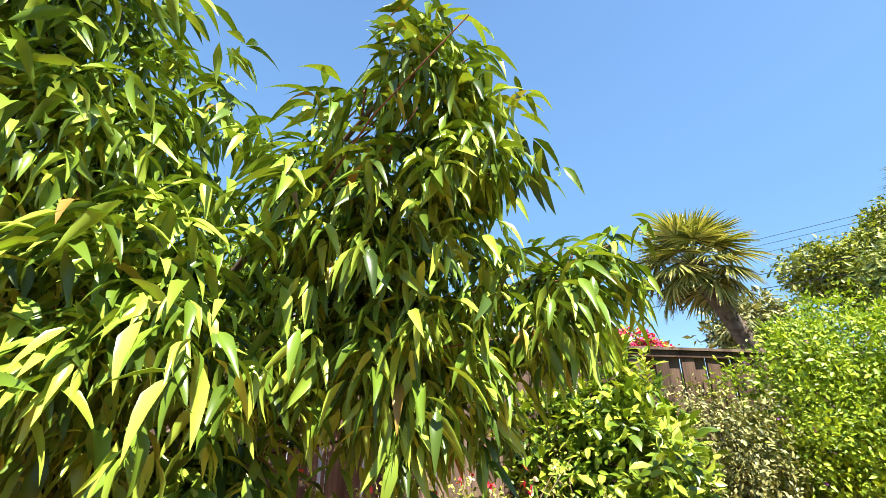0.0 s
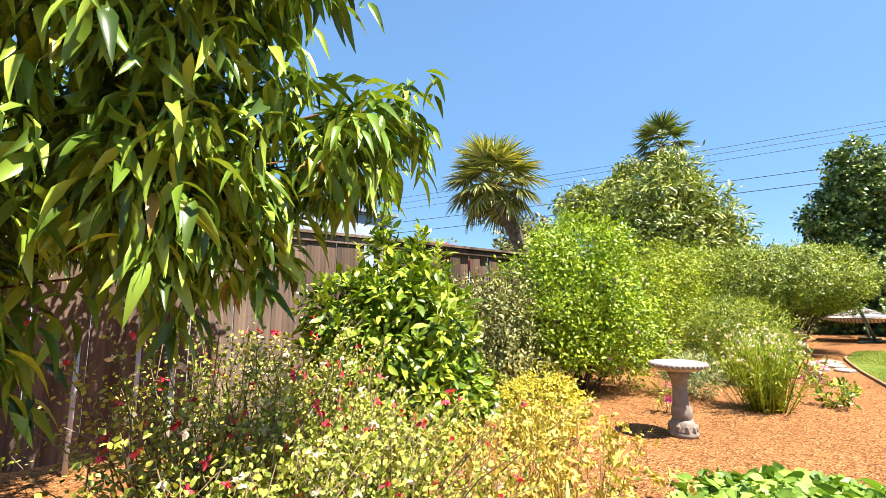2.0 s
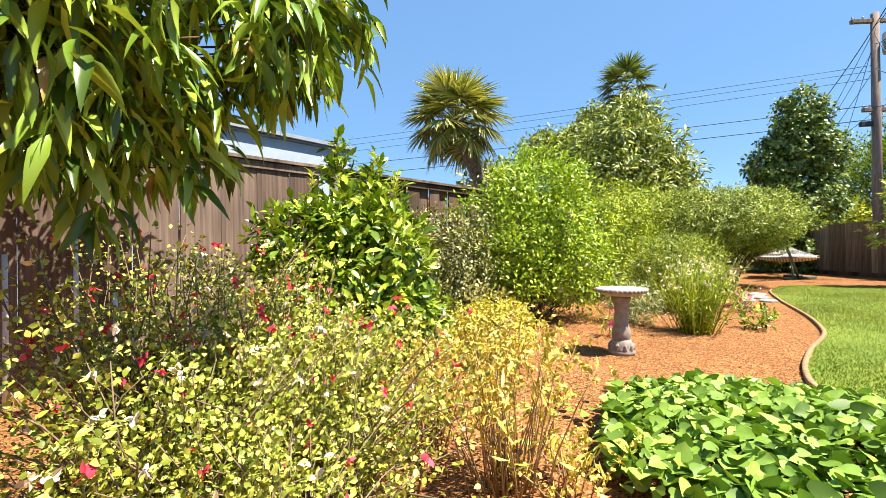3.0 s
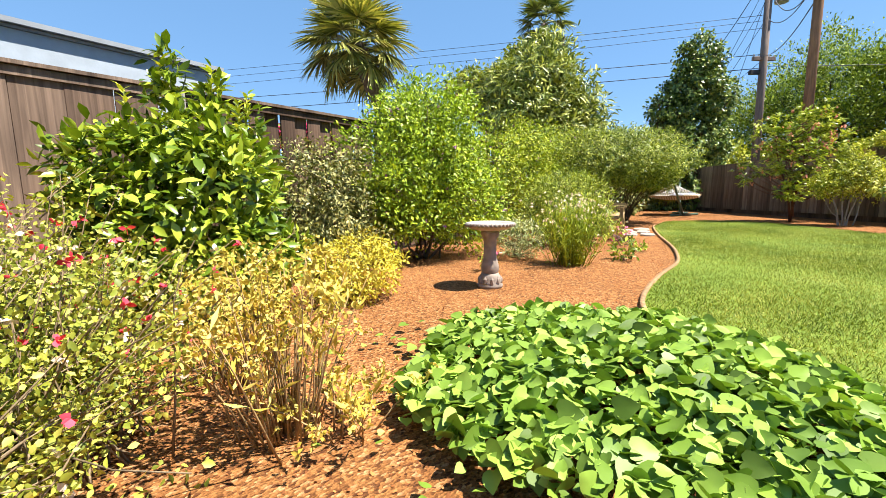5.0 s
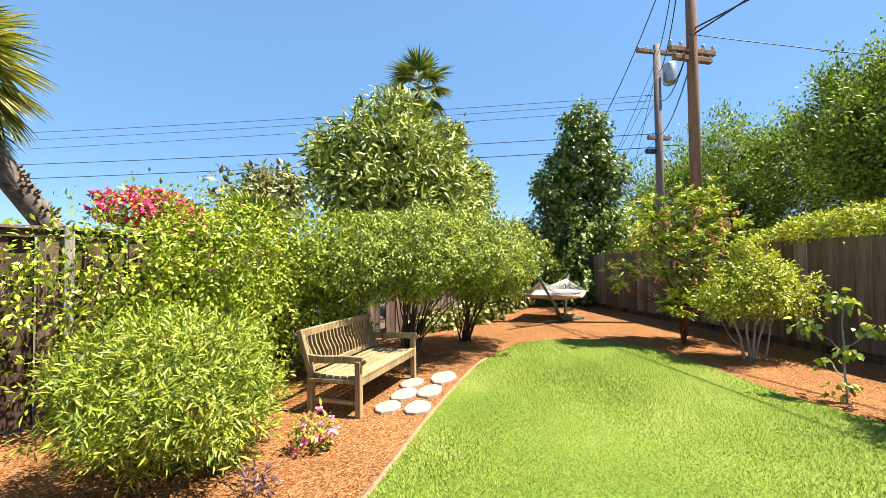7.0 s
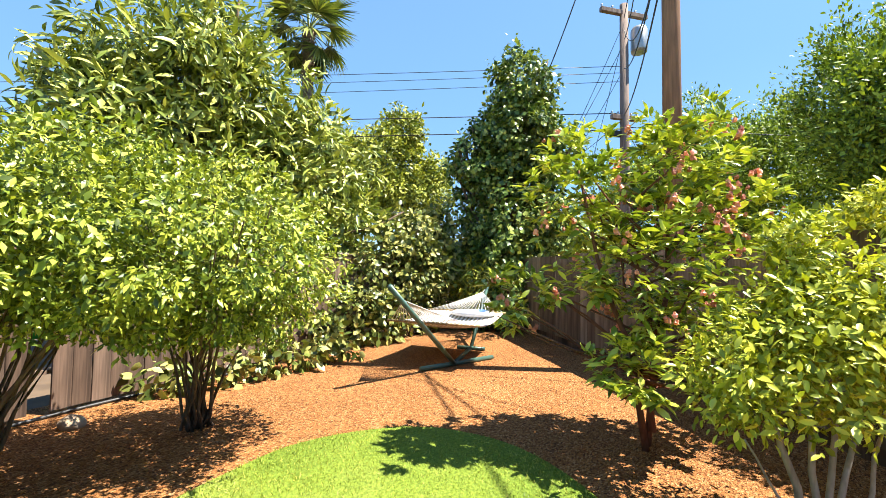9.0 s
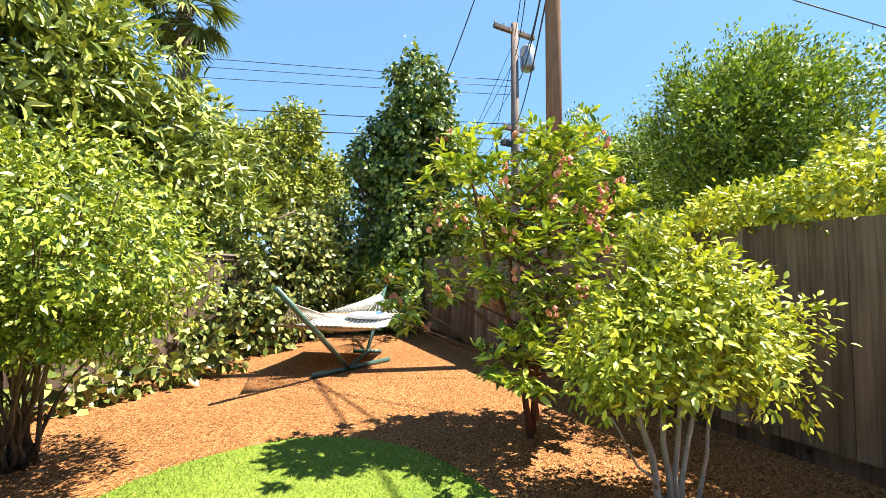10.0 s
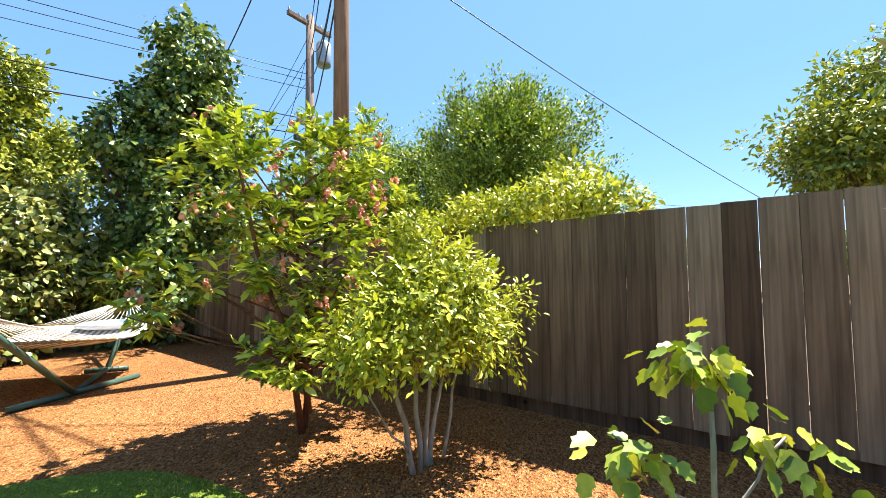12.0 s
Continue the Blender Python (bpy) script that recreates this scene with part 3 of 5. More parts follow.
# its upright new shoots, leaved all the way up
for sx, sy, sz in ((0.2, 0.17, 1.36), (0.42, 0.36, 1.28), (-0.02, 0.3, 1.46), (0.3, 0.05, 1.18), (-0.22, 0.12, 1.2)):
    line = bent((sx * 0.8, sy * 0.8, sz - 0.6), (sx, sy, sz), 0, 0.006, 7)
    part("shoot", tri_mesh("shoot", *tube(line, 0.007, 0.003, 6)), M_SALVIA, citrus, smooth=True)
    u = np.linspace(0.25, 1, 44)
    q = np.column_stack([np.interp(u, np.linspace(0, 1, 7), line[:, k]) for k in range(3)])
    a = np.arange(44) * 2.4
    al = np.column_stack([np.cos(a), np.sin(a), 0.5 + 0.5 * u])
    part("shoot_leaves", tri_mesh("shoot_leaves", *scatter(BROAD, q, al, np.column_stack([-np.cos(a), -np.sin(a), np.full(44, 1.2)]), (0.085 - 0.03 * u) * (0.8 + 0.4 * rng.random(44)))), M_LIME, citrus, "yellow-green new leaves", kind="stuff")
plant("grey_leaved_shrub", 2.22, 3.12, "dense small-leaved grey-green shrub beside the fence", "shrub",
      [(0, 0, 0.6, 0.52, 0.38, 0.45), (0.1, -0.05, 0.3, 0.45, 0.35, 0.28)], 19000, OVATE, 0.033, M_GREY, 14, 0.009, M_BARK, spread=0.04, cluster=8, shell=0.55, rough=0.3)
plant("flowering_shrub", 3.35, 3.2, "tall bright green shrub with purple flowers before the fence", "shrub",
      [(0, 0, 0.95, 0.72, 0.55, 0.66), (0.3, -0.1, 0.55, 0.5, 0.45, 0.42), (-0.3, -0.05, 0.6, 0.45, 0.42, 0.42), (0.05, 0, 1.3, 0.45, 0.4, 0.36)],
      36000, OVATE, 0.038, M_BRIGHT, 12, 0.012, M_BARK, (("purple_blossom", 45, 0.022, M_PURPLE, 6),), droop=-0.1, spread=0.08, cluster=8, rough=0.3, shell=0.5)
plant("golden_shrub", 2.15, 2.22, "low rounded golden-yellow leaved shrub on the bark bed", "shrub",
      [(0, 0, 0.22, 0.29, 0.27, 0.18), (-0.12, -0.15, 0.1, 0.2, 0.15, 0.09)], 7000, OVATE, 0.022, M_GOLD, 12, 0.005, spread=0.03, cluster=8)
for k, (bx, by, bz, leaves) in enumerate(((5.15, 4.05, 1.05, 4200), (5.85, 4.2, 1.15, 11000), (6.75, 4.35, 1.1, 11000))):
    plant("vine_shrub", bx, by, "loose light green shrub with violet flowers grown over the fence", "shrub",
          [(0, 0, bz, 0.55, 0.35, 0.52), (0.1, -0.1, 0.55, 0.45, 0.3, 0.45)], leaves, OVATE, 0.042, M_AIRY, 18, 0.006, M_TWIG, (("violet_blossom", 14, 0.02, M_PURPLE, 6),), "shrubs over the fence", spread=0.09, cluster=6, rough=0.4, shell=0.5)
plant("twiggy_shrub", 4.35, 3.75, "thin twiggy shrub with sparse light leaves on the fence", "shrub",
      [(0, 0.1, 0.75, 0.4, 0.25, 0.6)], 1300, OVATE, 0.035, M_AIRY, 22, 0.005, M_TWIG, (("violet_blossom", 8, 0.02, M_PURPLE, 6),), spread=0.07, cluster=5, shell=0.8)
plant("rounded_shrub", 5.3, 3.0, "rounded fine-leaved green shrub beside the bench", "shrub",
      [(0, 0, 0.46, 0.52, 0.46, 0.36), (0.1, 0, 0.28, 0.45, 0.4, 0.24)], 24000, SLIM, 0.045, M_MOSS, 18, 0.007, M_BARK, spread=0.04, cluster=8, droop=-0.2)
plant("sage_plant", 4.05, 2.62, "low grey-green sage plant with soft leaves", "plant",
      [(0, 0, 0.2, 0.23, 0.23, 0.18)], 2600, SLIM, 0.045, M_SAGE, 10, 0.004, spread=0.03, cluster=8, droop=-0.3)
plant("leafy_plant", 4.66, 1.87, "small upright green plant on the bark bed", "plant",
      [(0, 0, 0.1, 0.11, 0.1, 0.09)], 260, OVATE, 0.04, M_CITRUS, 6, 0.004, spread=0.03, cluster=5, droop=-0.3)
plant("seedling", 5.28, 2.07, "tiny light green seedling on the bark bed", "plant", [(0, 0, 0.05, 0.07, 0.07, 0.05)], 90, OVATE, 0.035, M_BRIGHT, 4, 0.003, cluster=4, spread=0.02)
plant("dark_leaved_plant", 5.55, 2.44, "small dark purple-leaved plant on the bark bed", "plant", [(0, 0, 0.06, 0.08, 0.08, 0.06)], 180, SLIM, 0.05, leafy("plum_leaf", (0.06, 0.03, 0.05), (0.12, 0.07, 0.1), (0.25, 0.2, 0.24)), 5, 0.003, cluster=4, spread=0.02)
plant("pink_flower_plant", 5.97, 2.7, "small plant with bright pink flowers beside the bench", "plant",
      [(0, 0, 0.1, 0.12, 0.11, 0.11)], 420, OVATE, 0.035, M_SALVIA, 7, 0.004, None, (("pink_blossom", 22, 0.028, M_PINK, 6),), cluster=5, spread=0.03)
plant("pink_ball_flower", 3.35, 2.3, "small plant with round pink flower heads", "plant", [(0, 0, 0.14, 0.06, 0.06, 0.05)], 40, SLIM, 0.07, M_SALVIA, 4, 0.003, None, (("pink_blossom", 5, 0.03, M_PINK, 9),), cluster=4, spread=0.03)
plant("clipped_hedge", 8.2, 4.15, "wide dome-clipped hedge with bare trunks below", "hedge",
      [(-0.95, -0.1, 1.14, 0.75, 0.75, 0.48), (-0.6, -0.2, 1.2, 0.8, 0.85, 0.48), (-0.2, -0.25, 1.22, 0.9, 0.88, 0.48), (0.5, -0.28, 1.2, 0.82, 0.88, 0.48), (1.0, -0.2, 1.0, 0.5, 0.6, 0.38), (0.7, -0.12, 0.86, 0.55, 0.5, 0.25), (0.0, 0.0, 1.0, 0.8, 0.55, 0.24), (-0.9, 0.1, 1.02, 0.7, 0.55, 0.24)],
      100000, OVATE, 0.034, M_OLIVE, 75, 0.011, M_BARK, feet=((-0.17, 0.18), (0.82, 0.22), (-0.95, 0.3)), upward=0.6, spread=0.035, cluster=8, rough=0.16, shell=0.4)


def grassy(name, x, y, label, stalks, height, wide, material, flower=None, fcount=0, fsize=0.02, leafy_ness=14, stalk_mat=None, low=0.0):
    """A tuft of upright stalks with narrow leaves and flowers at the tips."""
    ob = thing(name, x, y, label=label, category="plant")
    foot = np.column_stack([rng.normal(0, wide * 0.3, (stalks, 2)), np.zeros(stalks)])
    tip = foot * 2.4 + np.column_stack([rng.normal(0, wide * 0.25, (stalks, 2)), height * (0.5 + 0.5 * rng.random(stalks))])
    seg, leaves = [], []
    for a, b in zip(foot, tip):
        seg.append(tube(bent(a, b, -0.03, 0.006, 4), 0.003, 0.0012, 4))
    part("stalk_tuft", tri_mesh("stalk_tuft", *joined(seg)), stalk_mat or material, ob, kind="stuff")
    u = low + (1 - low) * rng.random((stalks * leafy_ness, 1)) ** 0.8
    k = rng.integers(0, stalks, stalks * leafy_ness)
    p = foot[k] + (tip[k] - foot[k]) * u
    al = unit(rng.normal(size=p.shape) * 0.6 + np.array([0, 0, 0.8]))
    part("foliage", tri_mesh("foliage", *scatter(SLIM, p, al, unit(rng.normal(size=p.shape)), 0.03 + 0.035 * rng.random(len(p)))), material, ob)
    if flower:
        q = np.repeat(tip[rng.integers(0, stalks, fcount)] + rng.normal(0, 0.025, (fcount, 3)), 5, 0)
        part("blossom", tri_mesh("blossom", *scatter(ROUND, q, unit(rng.normal(size=q.shape)), unit(rng.normal(size=q.shape) + np.array([0, 0, 1.0])), fsize * (0.7 + 0.5 * rng.random(len(q))))), flower, ob)
    return ob


grassy("white_flower_clump", 4.1, 2.05, "airy clump of thin stems with small white flowers", 230, 0.6, 0.19, M_AIRY, M_WHITE, 150, 0.018)
for x, y, h in ((0.4, 1.32, 0.74), (0.7, 1.4, 0.7), (0.5, 1.0, 0.54), (0.8, 1.05, 0.5), (0.84, 1.24, 0.54), (0.68, 0.8, 0.4)):
    ob = thing("salvia", x, y, label="wiry salvia bush with red and white flowers", category="shrub", group="salvias by the fence")
    stalks = 130
    foot = np.column_stack([rng.normal(0, 0.09, (stalks, 2)), np.zeros(stalks)])
    tip = np.column_stack([rng.normal(0, 0.19, (stalks, 2)), h * (0.45 + 0.6 * rng.random(stalks))])
    part("stem_tuft", tri_mesh("stem_tuft", *joined([tube(bent(a, b, -0.04, 0.012, 5), 0.0035, 0.001, 4) for a, b in zip(foot, tip)])), M_TWIG, ob, kind="stuff")
    k = rng.integers(0, stalks, 7400)
    u = 1 - rng.random((7400, 1)) ** 1.6 * 0.75
    p = foot[k] + (tip[k] - foot[k]) * u + rng.normal(0, 0.02, (7400, 3))
    part("foliage", tri_mesh("foliage", *scatter(ROUND, p, unit(rng.normal(size=p.shape) + np.array([0, 0, 0.2])), unit(rng.normal(size=p.shape) + np.array([0, 0, 1.0])), 0.009 + 0.010 * rng.random(len(p)))), M_SALVIA, ob)
    for fn, fm, n in (("red_blossom", M_RED, 32), ("white_blossom", M_WHITE, 24)):
        q = np.repeat(tip[rng.integers(0, stalks, n)] + rng.normal(0, 0.03, (n, 3)), 5, 0)
        part(fn, tri_mesh(fn, *scatter(ROUND, q, unit(rng.normal(size=q.shape)), unit(rng.normal(size=q.shape)), 0.011 + 0.01 * rng.random(len(q)))), fm, ob)
for x, y, stalks, tall in ((1.34, 0.94, 60, 0.5), (1.27, 1.36, 34, 0.4), (1.46, 0.84, 16, 0.16)):
    grassy("dry_flower_clump", x, y, "straw-yellow seeding clump on bare brown stalks", stalks, tall, 0.15, M_DRY, M_DRY, stalks * 8, 0.014, 9, M_STRAW, 0.45)

# the bean patch: broad leaves over low runners
VINE = spline([(1.62, 0.8), (1.92, 1.08), (2.25, 1.25), (2.75, 1.08), (2.92, 0.7), (2.86, 0.28), (2.62, -0.05), (2.3, -0.32), (1.9, -0.15), (1.64, 0.3)])
ob = thing("bean_patch", 2.3, 0.6, label="sprawling patch of broad green bean leaves", category="vine")
p2 = rng.random((20000, 2)) * (1.8, 2.0) + (1.4, -0.5)
p2 = p2[inside(VINE, p2)][:5600]
ctr = np.array([2.3, 0.6])
rim = np.clip(1 - np.linalg.norm((p2 - np.array([2.27, 0.5])) / (0.85, 0.95), axis=1), 0, 1)
pz = 0.03 + 0.16 * rim ** 0.6 * (0.4 + 0.68 * rng.random(len(p2))) + 0.02 * noise3(np.column_stack([p2, p2[:, 0]]), 7)
pos = np.column_stack([p2 - ctr, pz])
HEART = (np.array([(0, 0, 0), (-0.2, -0.1, 0.03), (-0.42, 0.02, 0.06), (-0.46, 0.26, 0.05), (-0.38, 0.5, 0.03), (-0.2, 0.74, -0.02), (0, 0.94, -0.1), (0.2, 0.74, -0.02), (0.38, 0.5, 0.03), (0.46, 0.26, 0.05), (0.42, 0.02, 0.06), (0.2, -0.1, 0.03), (0, 0.35, -0.03)]), np.array([(12, k + 1, k) for k in range(11)] + [(12, 0, 11)]))
al = unit(np.column_stack([rng.normal(size=(len(pos), 2)) + (p2 - ctr) * 0.2, rng.normal(-0.05, 0.3, len(pos))]))
upv = unit(np.column_stack([rng.normal(0, 1.0, (len(pos), 2)), np.ones(len(pos))]))
size = 0.026 + 0.042 * rng.random(len(pos)) ** 1.4
near = np.argsort(-pz)[:300]
far = np.setdiff1d(np.arange(len(pos)), near)
sp = rng.random((700, 2)) * (1.0, 1.1) + (1.35, 0.4)
sp = sp[~inside(VINE, sp) & (np.linalg.norm((sp - ctr) / (0.95, 0.85), axis=1) < 1.12)][:45]
sprig = scatter(HEART, np.column_stack([sp - ctr, 0.02 + 0.03 * rng.random(len(sp))]), unit(np.column_stack([rng.normal(size=(len(sp), 2)), np.full(len(sp), 0.1)])), unit(np.column_stack([rng.normal(0, 0.4, (len(sp), 2)), np.ones(len(sp))])), 0.02 + 0.03 * rng.random(len(sp)))
part("sprig_cover", tri_mesh("sprig_cover", *sprig), M_VINE, ob, kind="stuff")
part("leaves", tri_mesh("leaves", *scatter(HEART, pos[far], al[far], upv[far], size[far])), M_VINE, ob, smooth=True, kind="stuff")
leaf_me = tri_mesh("leaf", *HEART)
leaf_me.polygons.foreach_set("use_smooth", np.ones(len(leaf_me.polygons), bool))
leaf_me.materials.append(M_VINE)


def place_leaf(me, p, a, u, s, parent, name="leaf"):
    y = Vector(a).normalized()
    x = y.cross(Vector(u)).normalized()
    z = x.cross(y)
    o = new(name, me)
    o.parent = parent
    o.matrix_basis = Matrix(((x.x * s, y.x * s, z.x * s, p[0]), (x.y * s, y.y * s, z.y * s, p[1]), (x.z * s, y.z * s, z.z * s, p[2]), (0, 0, 0, 1)))
    return o


for i in near:
    place_leaf(leaf_me, pos[i], al[i], upv[i], size[i], ob)
for _ in range(26):
    a, b = rng.uniform(-0.4, 0.4, 2), rng.uniform(-0.4, 0.4, 2)
    part("runner", tri_mesh("runner", *tube(bent((a[0], a[1], 0.02), (b[0], b[1], 0.02), -0.06, 0.02, 6), 0.004, 0.003, 5)), M_SALVIA, ob)

# peach tree close by the start
ob = thing("peach_tree", -0.7, 1.3, label="leafy peach tree with long drooping leaves", category="tree")
# lumps at y 1.1 to 1.25 are added to shade the fence boards
PB = [(0.3, -0.58, 1.56, 0.34, 0.32, 0.38), (0.56, -0.6, 1.1, 0.3, 0.26, 0.28), (1.0, -0.46, 1.42, 0.28, 0.24, 0.28), (1.05, -0.38, 1.1, 0.26, 0.24, 0.24), (1.4, -0.36, 1.2, 0.17, 0.16, 0.14), (1.57, -0.37, 1.3, 0.08, 0.08, 0.1), (1.12, -0.56, 1.72, 0.14, 0.12, 0.18), (1.22, -0.49, 1.55, 0.15, 0.14, 0.16), (0.6, -0.42, 0.82, 0.28, 0.26, 0.22), (1.15, -0.28, 0.98, 0.13, 0.13, 0.12), (-0.2, -0.3, 1.35, 0.45, 0.4, 0.5), (0.5, -0.2, 0.62, 0.16, 0.15, 0.18), (0.65, 1.2, 1.24, 0.3, 0.22, 0.22), (0.97, 1.25, 1.42, 0.26, 0.2, 0.2), (0.2, 1.1, 1.2, 0.35, 0.25, 0.22), (0.3, 0.6, 1.45, 0.4, 0.4, 0.36), (0.3, -0.7, 1.92, 0.2, 0.2, 0.2)]
trunk = spline([(0, 0, -0.05), (0.03, -0.05, 0.35), (0.1, -0.1, 0.7)], 5, False)
part("trunk", tri_mesh("trunk", *tube(trunk, 0.06, 0.045, 10)), M_BARK, ob, smooth=True)
for bx in PB:
    e = np.array(bx[:3])
    br = spline([(0.1, -0.1, 0.68), (0.1 + (e[0] - 0.1) * 0.5, -0.1 + (e[1] + 0.1) * 0.5, 0.7 + (e[2] - 0.7) * 0.6), e + (0, 0, bx[5] * 0.5)], 5, False)
    part("limb", tri_mesh("limb", *tube(br, 0.016, 0.004, 7)), M_BARK, ob, smooth=True)
    for _ in range(6):
        q = e + rng.normal(0, 0.55, 3) * np.array(bx[3:])
        part("twig", tri_mesh("twig", *tube(bent(br[rng.integers(4, len(br))], q, -0.02, 0.01, 5), 0.0045, 0.0015, 5)), M_REDBARK, ob)


def tufts(blobs, n, per, spread, size, droop, shell=0.75):
    """Leaves along drooping shoots."""
    c, d = blob_points(blobs, n, shell, 0.3)
    c, d = np.repeat(c, per, 0), np.repeat(d, per, 0)
    ang = rng.random(len(c)) * 2 * math.pi
    ring = np.column_stack([np.cos(ang), np.sin(ang), rng.normal(0.0, 0.4, len(c))])
    al = unit(ring + d * 0.5 + np.array([0, 0, -droop]))
    p = c + rng.normal(0, spread, c.shape)
    return p, al, unit(ring * 0.4 + np.array([0, 0, 1.0]) + rng.normal(0, 0.35, c.shape)), size * (0.65 + 0.6 * rng.random(len(c)))


p, al, up, s = tufts(PB, 2500, 9, 0.02, 0.084, 0.6)
near = np.argsort(np.abs(p[:, 0] - 1.0) + np.abs(p[:, 1] + 0.6))[:300]
far = np.setdiff1d(np.arange(len(p)), near)
part("leaves", tri_mesh("leaves", *scatter(LANCE, p[far], al[far], up[far], s[far])), M_PEACH, ob, smooth=True, kind="stuff")
leaf_me = tri_mesh("leaf", *LANCE)
leaf_me.polygons.foreach_set("use_smooth", np.ones(len(leaf_me.polygons), bool))
leaf_me.materials.append(M_PEACH)
for i in near:
    place_leaf(leaf_me, p[i], al[i], up[i], s[i], ob)

# small trees by the far fence
ob = thing("strawberry_tree", 10.8, 2.12, label="small open tree with dark stems and salmon flower clusters", category="tree")
SB = [(0, 0, 1.15, 0.5, 0.5, 0.55), (0.25, -0.15, 1.75, 0.36, 0.36, 0.36), (-0.32, 0.3, 1.55, 0.32, 0.32, 0.35), (-0.4, -0.05, 0.55, 0.28, 0.25, 0.16), (0.55, -0.42, 1.4, 0.3, 0.3, 0.25), (-0.5, 0.55, 0.9, 0.22, 0.22, 0.2), (0.3, -0.25, 0.75, 0.35, 0.3, 0.25)]
for foot, top in (((-0.02, 0, -0.03), (-0.32, 0.3, 1.75)), ((0.05, 0.02, -0.03), (0.28, -0.12, 1.95)), ((0.03, -0.02, 0.1), (0.05, 0.1, 1.4))):
    part("trunk", tri_mesh("trunk", *tube(bent(foot, top, -0.02, 0.02, 7), 0.023, 0.007, 8)), M_REDBARK, ob, smooth=True)
for b in SB:
    for _ in range(7):
        q = np.array(b[:3]) + rng.normal(0, 0.5, 3) * b[3:]
        part("branch", tri_mesh("branch", *tube(bent((rng.normal(0, 0.08), rng.normal(0, 0.08), max(0.42, q[2] - 0.35)), q, 0.02, 0.012, 5), 0.009, 0.003, 5)), M_REDBARK, ob)
p, al, up, s = tufts(SB, 640, 10, 0.012, 0.082, -0.25, 0.6)
part("foliage", tri_mesh("foliage", *scatter(BROAD, p, al, up, s, 0.85)), M_STRAWB, ob)
# drooping flower sprays: lumpy clusters of small bells
bm = bmesh.new()
bmesh.ops.create_icosphere(bm, subdivisions=2, radius=0.017)
for v in bm.verts:
    v.co *= 0.4 + 1.0 * rng.random()
    v.co.z *= 1.3
cl_me = bpy.data.meshes.new("flower_head")
bm.to_mesh(cl_me)
bm.free()
cl_me.materials.append(M_PINKBELL)
fp_, fd_ = blob_points([b for b in SB if b[2] > 0.8], 62, 0.12, 0.3, 0.5)
for q, d in zip(np.repeat(fp_ + fd_ * 0.03, 4, 0), np.repeat(fd_, 4, 0)):
    place_leaf(cl_me, q + rng.normal(0, 0.024, 3), (rng.normal(), rng.normal(), 0.1), (0.1, 0.2, 1), 0.62 + 0.4 * rng.random(), ob, "flower_head")
lime = plant("lime_shrub", 10.33, 1.34, "bright yellow-green shrub on pale bare stems", "shrub",
      [(0, -0.02, 0.76, 0.4, 0.38, 0.26), (0.05, -0.08, 0.95, 0.3, 0.28, 0.22), (0.08, 0.05, 1.16, 0.12, 0.12, 0.16), (0.22, -0.28, 0.72, 0.26, 0.26, 0.24), (-0.25, 0.2, 0.66, 0.22, 0.2, 0.16)],
      14000, BROAD, 0.037, M_LIME, 0, spread=0.05, cluster=6, upward=0.7, droop=0.1, rough=0.35, shell=0.5)
for foot, top, r in (((-0.05, 0.03, -0.03), (-0.14, 0.12, 0.7), 0.018), ((-0.02, 0.0, -0.03), (0.0, 0.05, 0.8), 0.016), ((0.03, -0.03, -0.03), (0.12, -0.06, 0.75), 0.015), ((0.05, -0.04, -0.03), (0.25, -0.15, 0.7), 0.014), ((0.12, -0.1, -0.03), (0.2, -0.2, 0.6), 0.011), ((-0.08, 0.05, 0.1), (-0.3, 0.2, 0.45), 0.007)):
    part("stem", tri_mesh("stem", *tube(bent(foot, top, 0.015, 0.008, 6), r, r * 0.5, 7)), M_GREYBARK, lime, smooth=True)

# fig sapling: lobed leaves on bent pale shoots
FIG_V = np.array([(0, 0, 0), (-0.26, 0.06, 0.06), (-0.4, 0.34, 0.03), (-0.27, 0.48, 0.0), (-0.31, 0.72, -0.02), (-0.16, 0.78, -0.05), (0, 1.0, -0.16), (0.16, 0.78, -0.05), (0.31, 0.72, -0.02), (0.27, 0.48, 0.0), (0.4, 0.34, 0.03), (0.26, 0.06, 0.06), (0, 0.42, -0.06)])
FIG_T = np.array([(12, k, k + 1) for k in range(11)] + [(12, 11, 0)])
leaf_me = tri_mesh("leaf", FIG_V, FIG_T[:, ::-1])
leaf_me.polygons.foreach_set("use_smooth", np.ones(len(leaf_me.polygons), bool))
leaf_me.materials.append(M_FIG)
ob = thing("fig_sapling", 9.2, 0.54, label="young fig sapling with large lobed leaves", category="tree")
part("trunk", tri_mesh("trunk", *tube(bent((0, 0, -0.03), (0.02, 0.0, 0.7), 0, 0.01, 7), 0.0085, 0.006, 7)), M_GREYBARK, ob, smooth=True)
